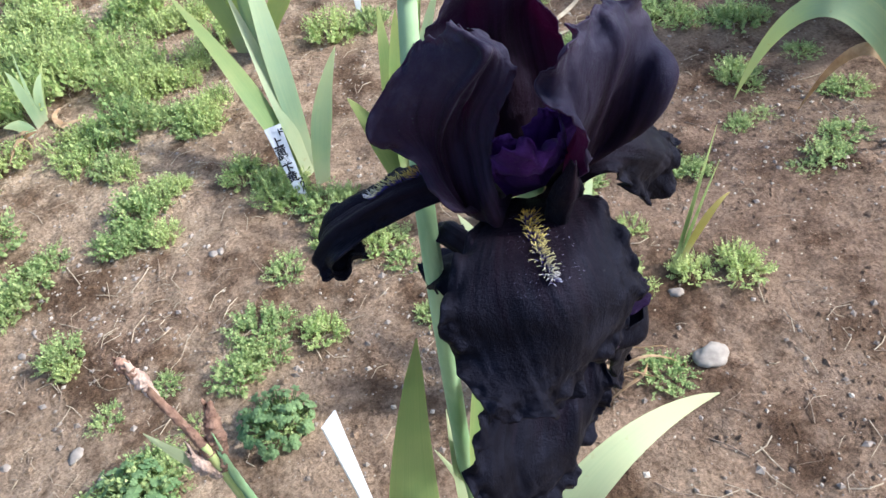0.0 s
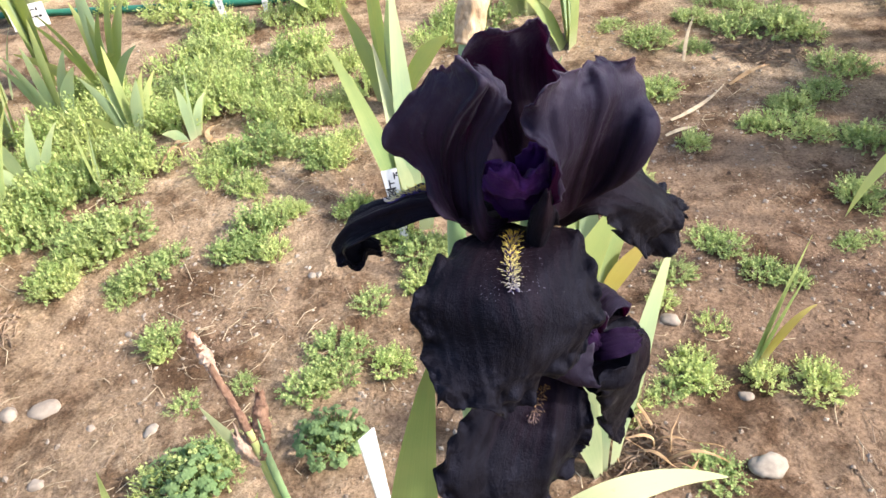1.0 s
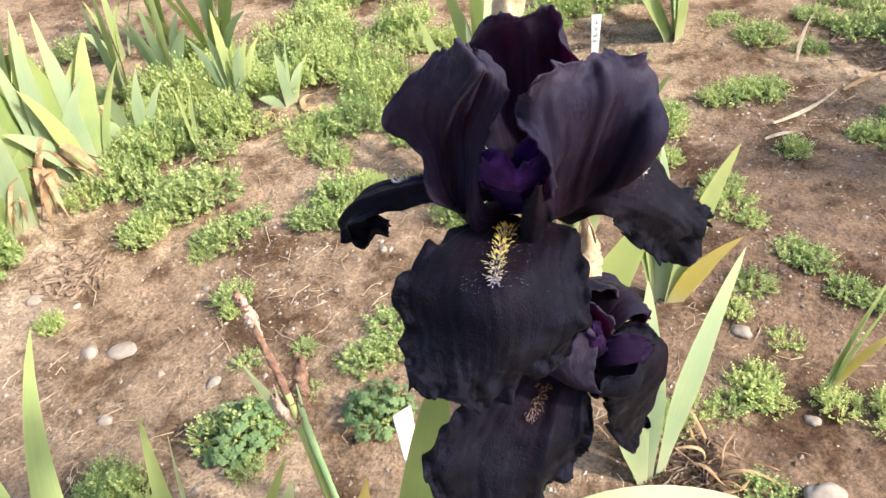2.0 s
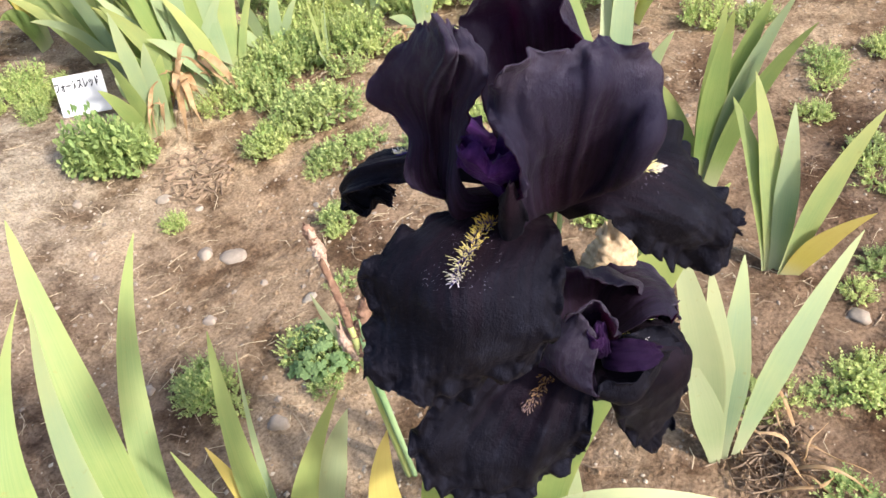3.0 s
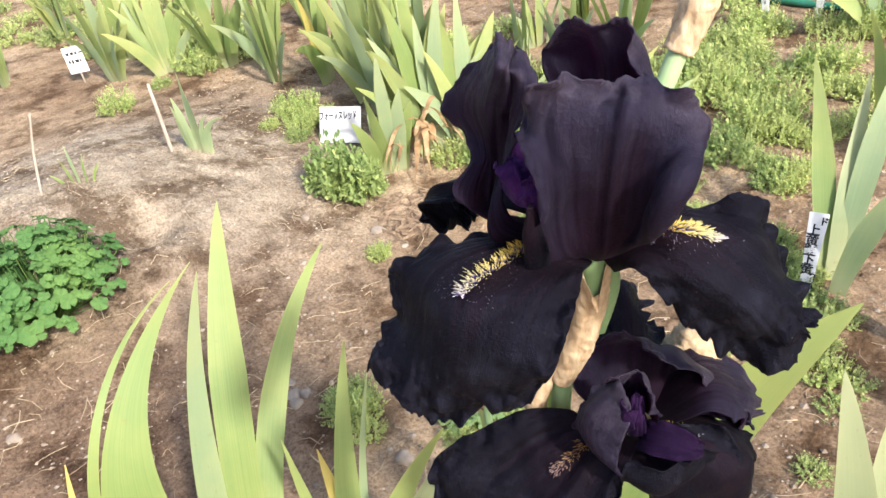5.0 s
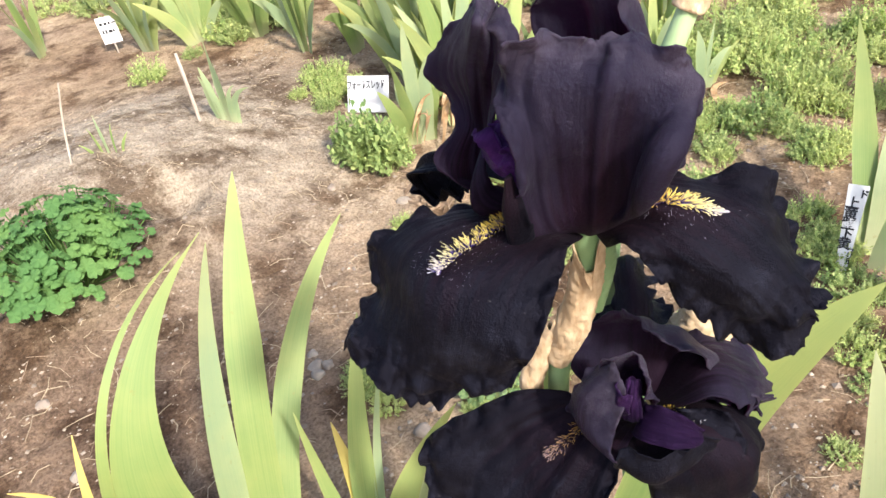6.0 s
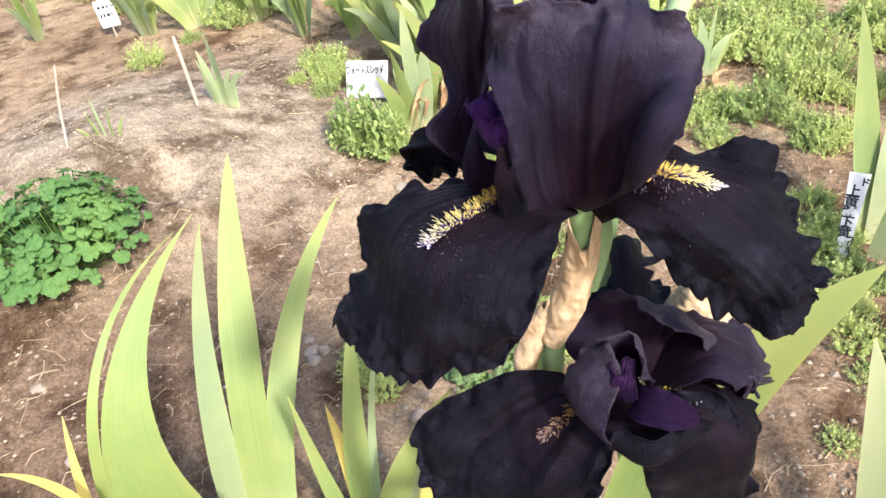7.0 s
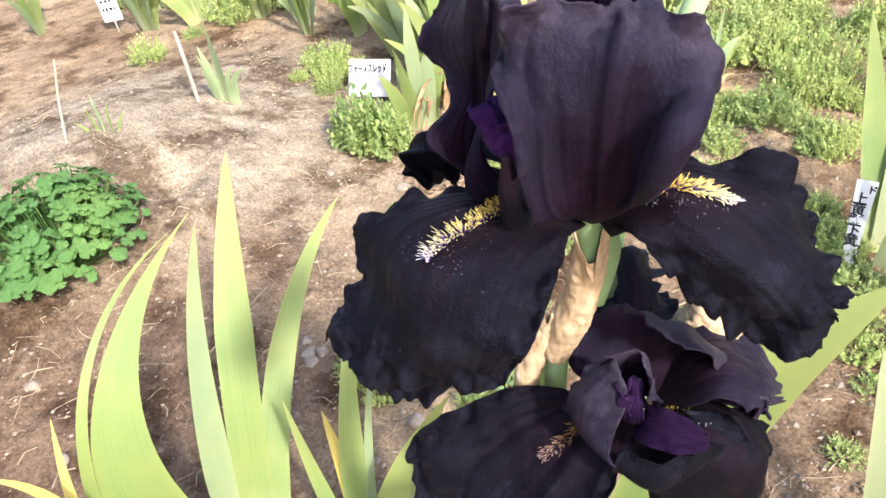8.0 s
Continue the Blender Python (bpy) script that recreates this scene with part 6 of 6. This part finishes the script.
# ---- hose and sheet at the end of the bed ----
hose = new("garden_hose", mesh_of("garden_hose", *tube(smooth_curve([(-3.2, 2.25, 0.012), (-2.2, 2.06, 0.012), (-1.3, 1.985, 0.012), (-0.93, 1.955, 0.012), (-0.55, 1.95, 0.012), (0.1, 2.05, 0.012), (1.2, 2.1, 0.012)], 80), 0.010, 10), HOSE))
tagged(hose, "dark green garden hose lying on the soil", "hose")
sv, sf = [], []
for k in range(60):
    u = k / 59
    x = -3.6 + 3.0 * u
    for j in range(7):
        w = j / 6
        y = 2.36 - 0.22 * u + 0.16 * w
        sv.append((x, y, ground_at(x, y) + 0.012 + 0.012 * math.sin(w * 3.14) + 0.006 * noise.noise((x * 9, y * 9, 1))))
sf = [(k * 7 + j, k * 7 + j + 1, (k + 1) * 7 + j + 1, (k + 1) * 7 + j) for k in range(59) for j in range(6)]
sheet = new("ground_sheet", mesh_of("ground_sheet", sv, sf, SHEET))
sheet.modifiers.new("thickness", "SOLIDIFY").thickness = 0.004
tagged(sheet, "strip of black plastic mulch sheet on the soil", "plastic sheet")


# ---- stones ----
def stone_mesh(seed, material, flat=0.55):
    r = random.Random(seed)
    bm = bmesh.new()
    bmesh.ops.create_icosphere(bm, subdivisions=3, radius=1.0)
    for v in bm.verts:
        c = v.co.copy()
        k = 1 + 0.42 * noise.noise(c * 0.9 + Vector((seed * 3.1, 0, 0))) + 0.14 * noise.noise(c * 2.6 + Vector((seed, 5, 0)))
        v.co = Vector((c.x * k, c.y * k * 0.78, c.z * k * flat))
    me = from_bm("stone", bm, material)
    me.polygons.foreach_set("use_smooth", [True] * len(me.polygons))
    return me


STONES = [stone_mesh(k, STONE) for k in range(4)]
FLATS = [stone_mesh(23, STONE, 0.34)]
PALES = [stone_mesh(k + 10, PALE_STONE) for k in range(4)]


def stones(spots, kinds, label, seed):
    r = random.Random(seed)
    for x, y, size in spots:
        ob = new("stone", r.choice(kinds))
        ob.matrix_basis = pose(x, y, ground_at(x, y) + size * 0.02, r.uniform(-12, 12), r.uniform(-12, 12), r.uniform(0, 360)) @ Matrix.Scale(size * 0.88, 4)
        tagged(ob, label, "stone", "stones on the soil")


stones([(0.321, 0.350, 0.026)], PALES[:1], "smooth pale grey cobble lying on the soil", 1)
stones([(-0.491, 0.447, 0.014), (-0.304, 0.742, 0.009), (-0.292, 0.744, 0.008), (-0.444, 0.393, 0.012), (-0.599, 0.652, 0.008), (-0.892, 0.591, 0.017), (-0.641, 0.209, 0.018),
        (-0.621, 0.201, 0.014), (-0.672, 0.224, 0.012), (-0.716, -0.136, 0.012), (-0.814, 0.590, 0.009), (-0.585, 0.690, 0.006)], PALES, "small pale stone half sunk in the soil", 2)
stones([(-0.735, 0.499, 0.018), (-0.628, 0.370, 0.013), (-0.627, 0.225, 0.012), (-1.028, 0.516, 0.012), (0.255, 0.606, 0.016), (-0.407, 0.234, 0.016), (-0.590, 0.464, 0.009), (-0.748, 0.153, 0.010),
        (0.326, 0.461, 0.011), (-0.892, -0.122, 0.014), (-0.920, 0.427, 0.009), (-0.881, 0.388, 0.008)], STONES, "brown-grey stone half sunk in the soil", 3)


stones([(-0.682, 0.506, 0.027)], FLATS, "flat brown stone lying in the soil", 4)


def scatter(name, count, seed, material, label, make, box):
    """Countless small bits, joined: grit, crumbs or straw."""
    r = random.Random(seed)
    pieces = []
    while len(pieces) < count:
        x, y = r.uniform(box[0], box[1]), r.uniform(box[2], box[3])
        if noise.noise((x * 3.1, y * 3.1, seed * 0.37)) + r.uniform(-0.4, 0.4) < 0:
            continue
        pieces.append(make(r, x, y))
    v, f = join(pieces)
    ob = new(name, mesh_of(name, v, f, material, smooth=False))
    tagged(ob, label, "litter", kind="stuff")
    return ob


OCTA = np.array([(1, 0, 0), (0, 1, 0), (-1, 0, 0), (0, -1, 0), (0.1, 0.1, 0.8), (0, 0, -0.6)])
OCTA_F = [(0, 1, 4), (1, 2, 4), (2, 3, 4), (3, 0, 4), (1, 0, 5), (2, 1, 5), (3, 2, 5), (0, 3, 5)]


def crumb(r, x, y, lo=0.0012, hi=0.005):
    s = lo + (hi - lo) * r.random() ** 3
    a = r.uniform(0, 6.283)
    m = np.array([[math.cos(a), -math.sin(a), 0], [math.sin(a), math.cos(a), 0], [0, 0, 1]])
    k = np.array([r.uniform(0.7, 1.3), r.uniform(0.6, 1.1), r.uniform(0.5, 0.9)])
    return (OCTA * k * s) @ m.T + (x, y, ground_at(x, y) + s * 0.15), OCTA_F


def straw(r, x, y):
    a, l = r.uniform(0, 6.283), r.uniform(0.01, 0.05)
    bend = r.gauss(0, 0.006)
    d = np.array([math.cos(a), math.sin(a)])
    pts = []
    for u, up in ((-0.5, 0.001), (0.0, 0.004), (0.5, 0.0015)):
        px, py = x + d[0] * l * u - d[1] * bend * (1 if u == 0 else 0), y + d[1] * l * u + d[0] * bend * (1 if u == 0 else 0)
        pts.append((px, py, ground_at(px, py) + up))
    return tube(pts, r.uniform(0.0003, 0.0008), 4, False)


NEAR_BOX = (-1.9, 0.75, -0.25, 1.7)
scatter("soil_crumbs", 15000, 501, SOIL, "loose crumbs of brown soil", lambda r, x, y: crumb(r, x, y, 0.0012, 0.0046), NEAR_BOX)
scatter("grit", 9000, 502, PALE_GRIT, "pale grit strewn over the soil", lambda r, x, y: crumb(r, x, y, 0.0009, 0.0048), NEAR_BOX)
scatter("pebbles", 4500, 503, STONE, "small brown pebbles strewn over the soil", lambda r, x, y: crumb(r, x, y, 0.0015, 0.0065), NEAR_BOX)
scatter("clods", 1300, 506, SOIL, "small clods of brown soil", lambda r, x, y: crumb(r, x, y, 0.003, 0.007), NEAR_BOX)
scatter("straw_litter", 1500, 504, STRAW, "bits of dry straw and stalk on the soil", straw, NEAR_BOX)
scatter("dark_litter", 900, 505, LITTER, "dark brown plant scraps on the soil", straw, NEAR_BOX)


def brown_mat(x, y, radius, count, seed):
    """A flat heap of dead roots and needles."""
    r = random.Random(seed)
    pieces = []
    for _ in range(count):
        a, q = r.uniform(0, 6.283), radius * math.sqrt(r.random())
        pieces.append(straw(r, x + math.cos(a) * q, y + math.sin(a) * q))
    v, f = join(pieces)
    v[:, 2] += np.array([r.random() for _ in range(len(v))]) * 0.006
    ob = new("dead_root_mat", mesh_of("dead_root_mat", v, f, LITTER, smooth=False))
    tagged(ob, "brown mat of dead roots on the soil", "litter", kind="stuff")


brown_mat(-0.87, 0.66, 0.07, 110, 601)
brown_mat(0.62, 1.47, 0.11, 500, 602)
brown_mat(0.17, 0.37, 0.05, 120, 603)
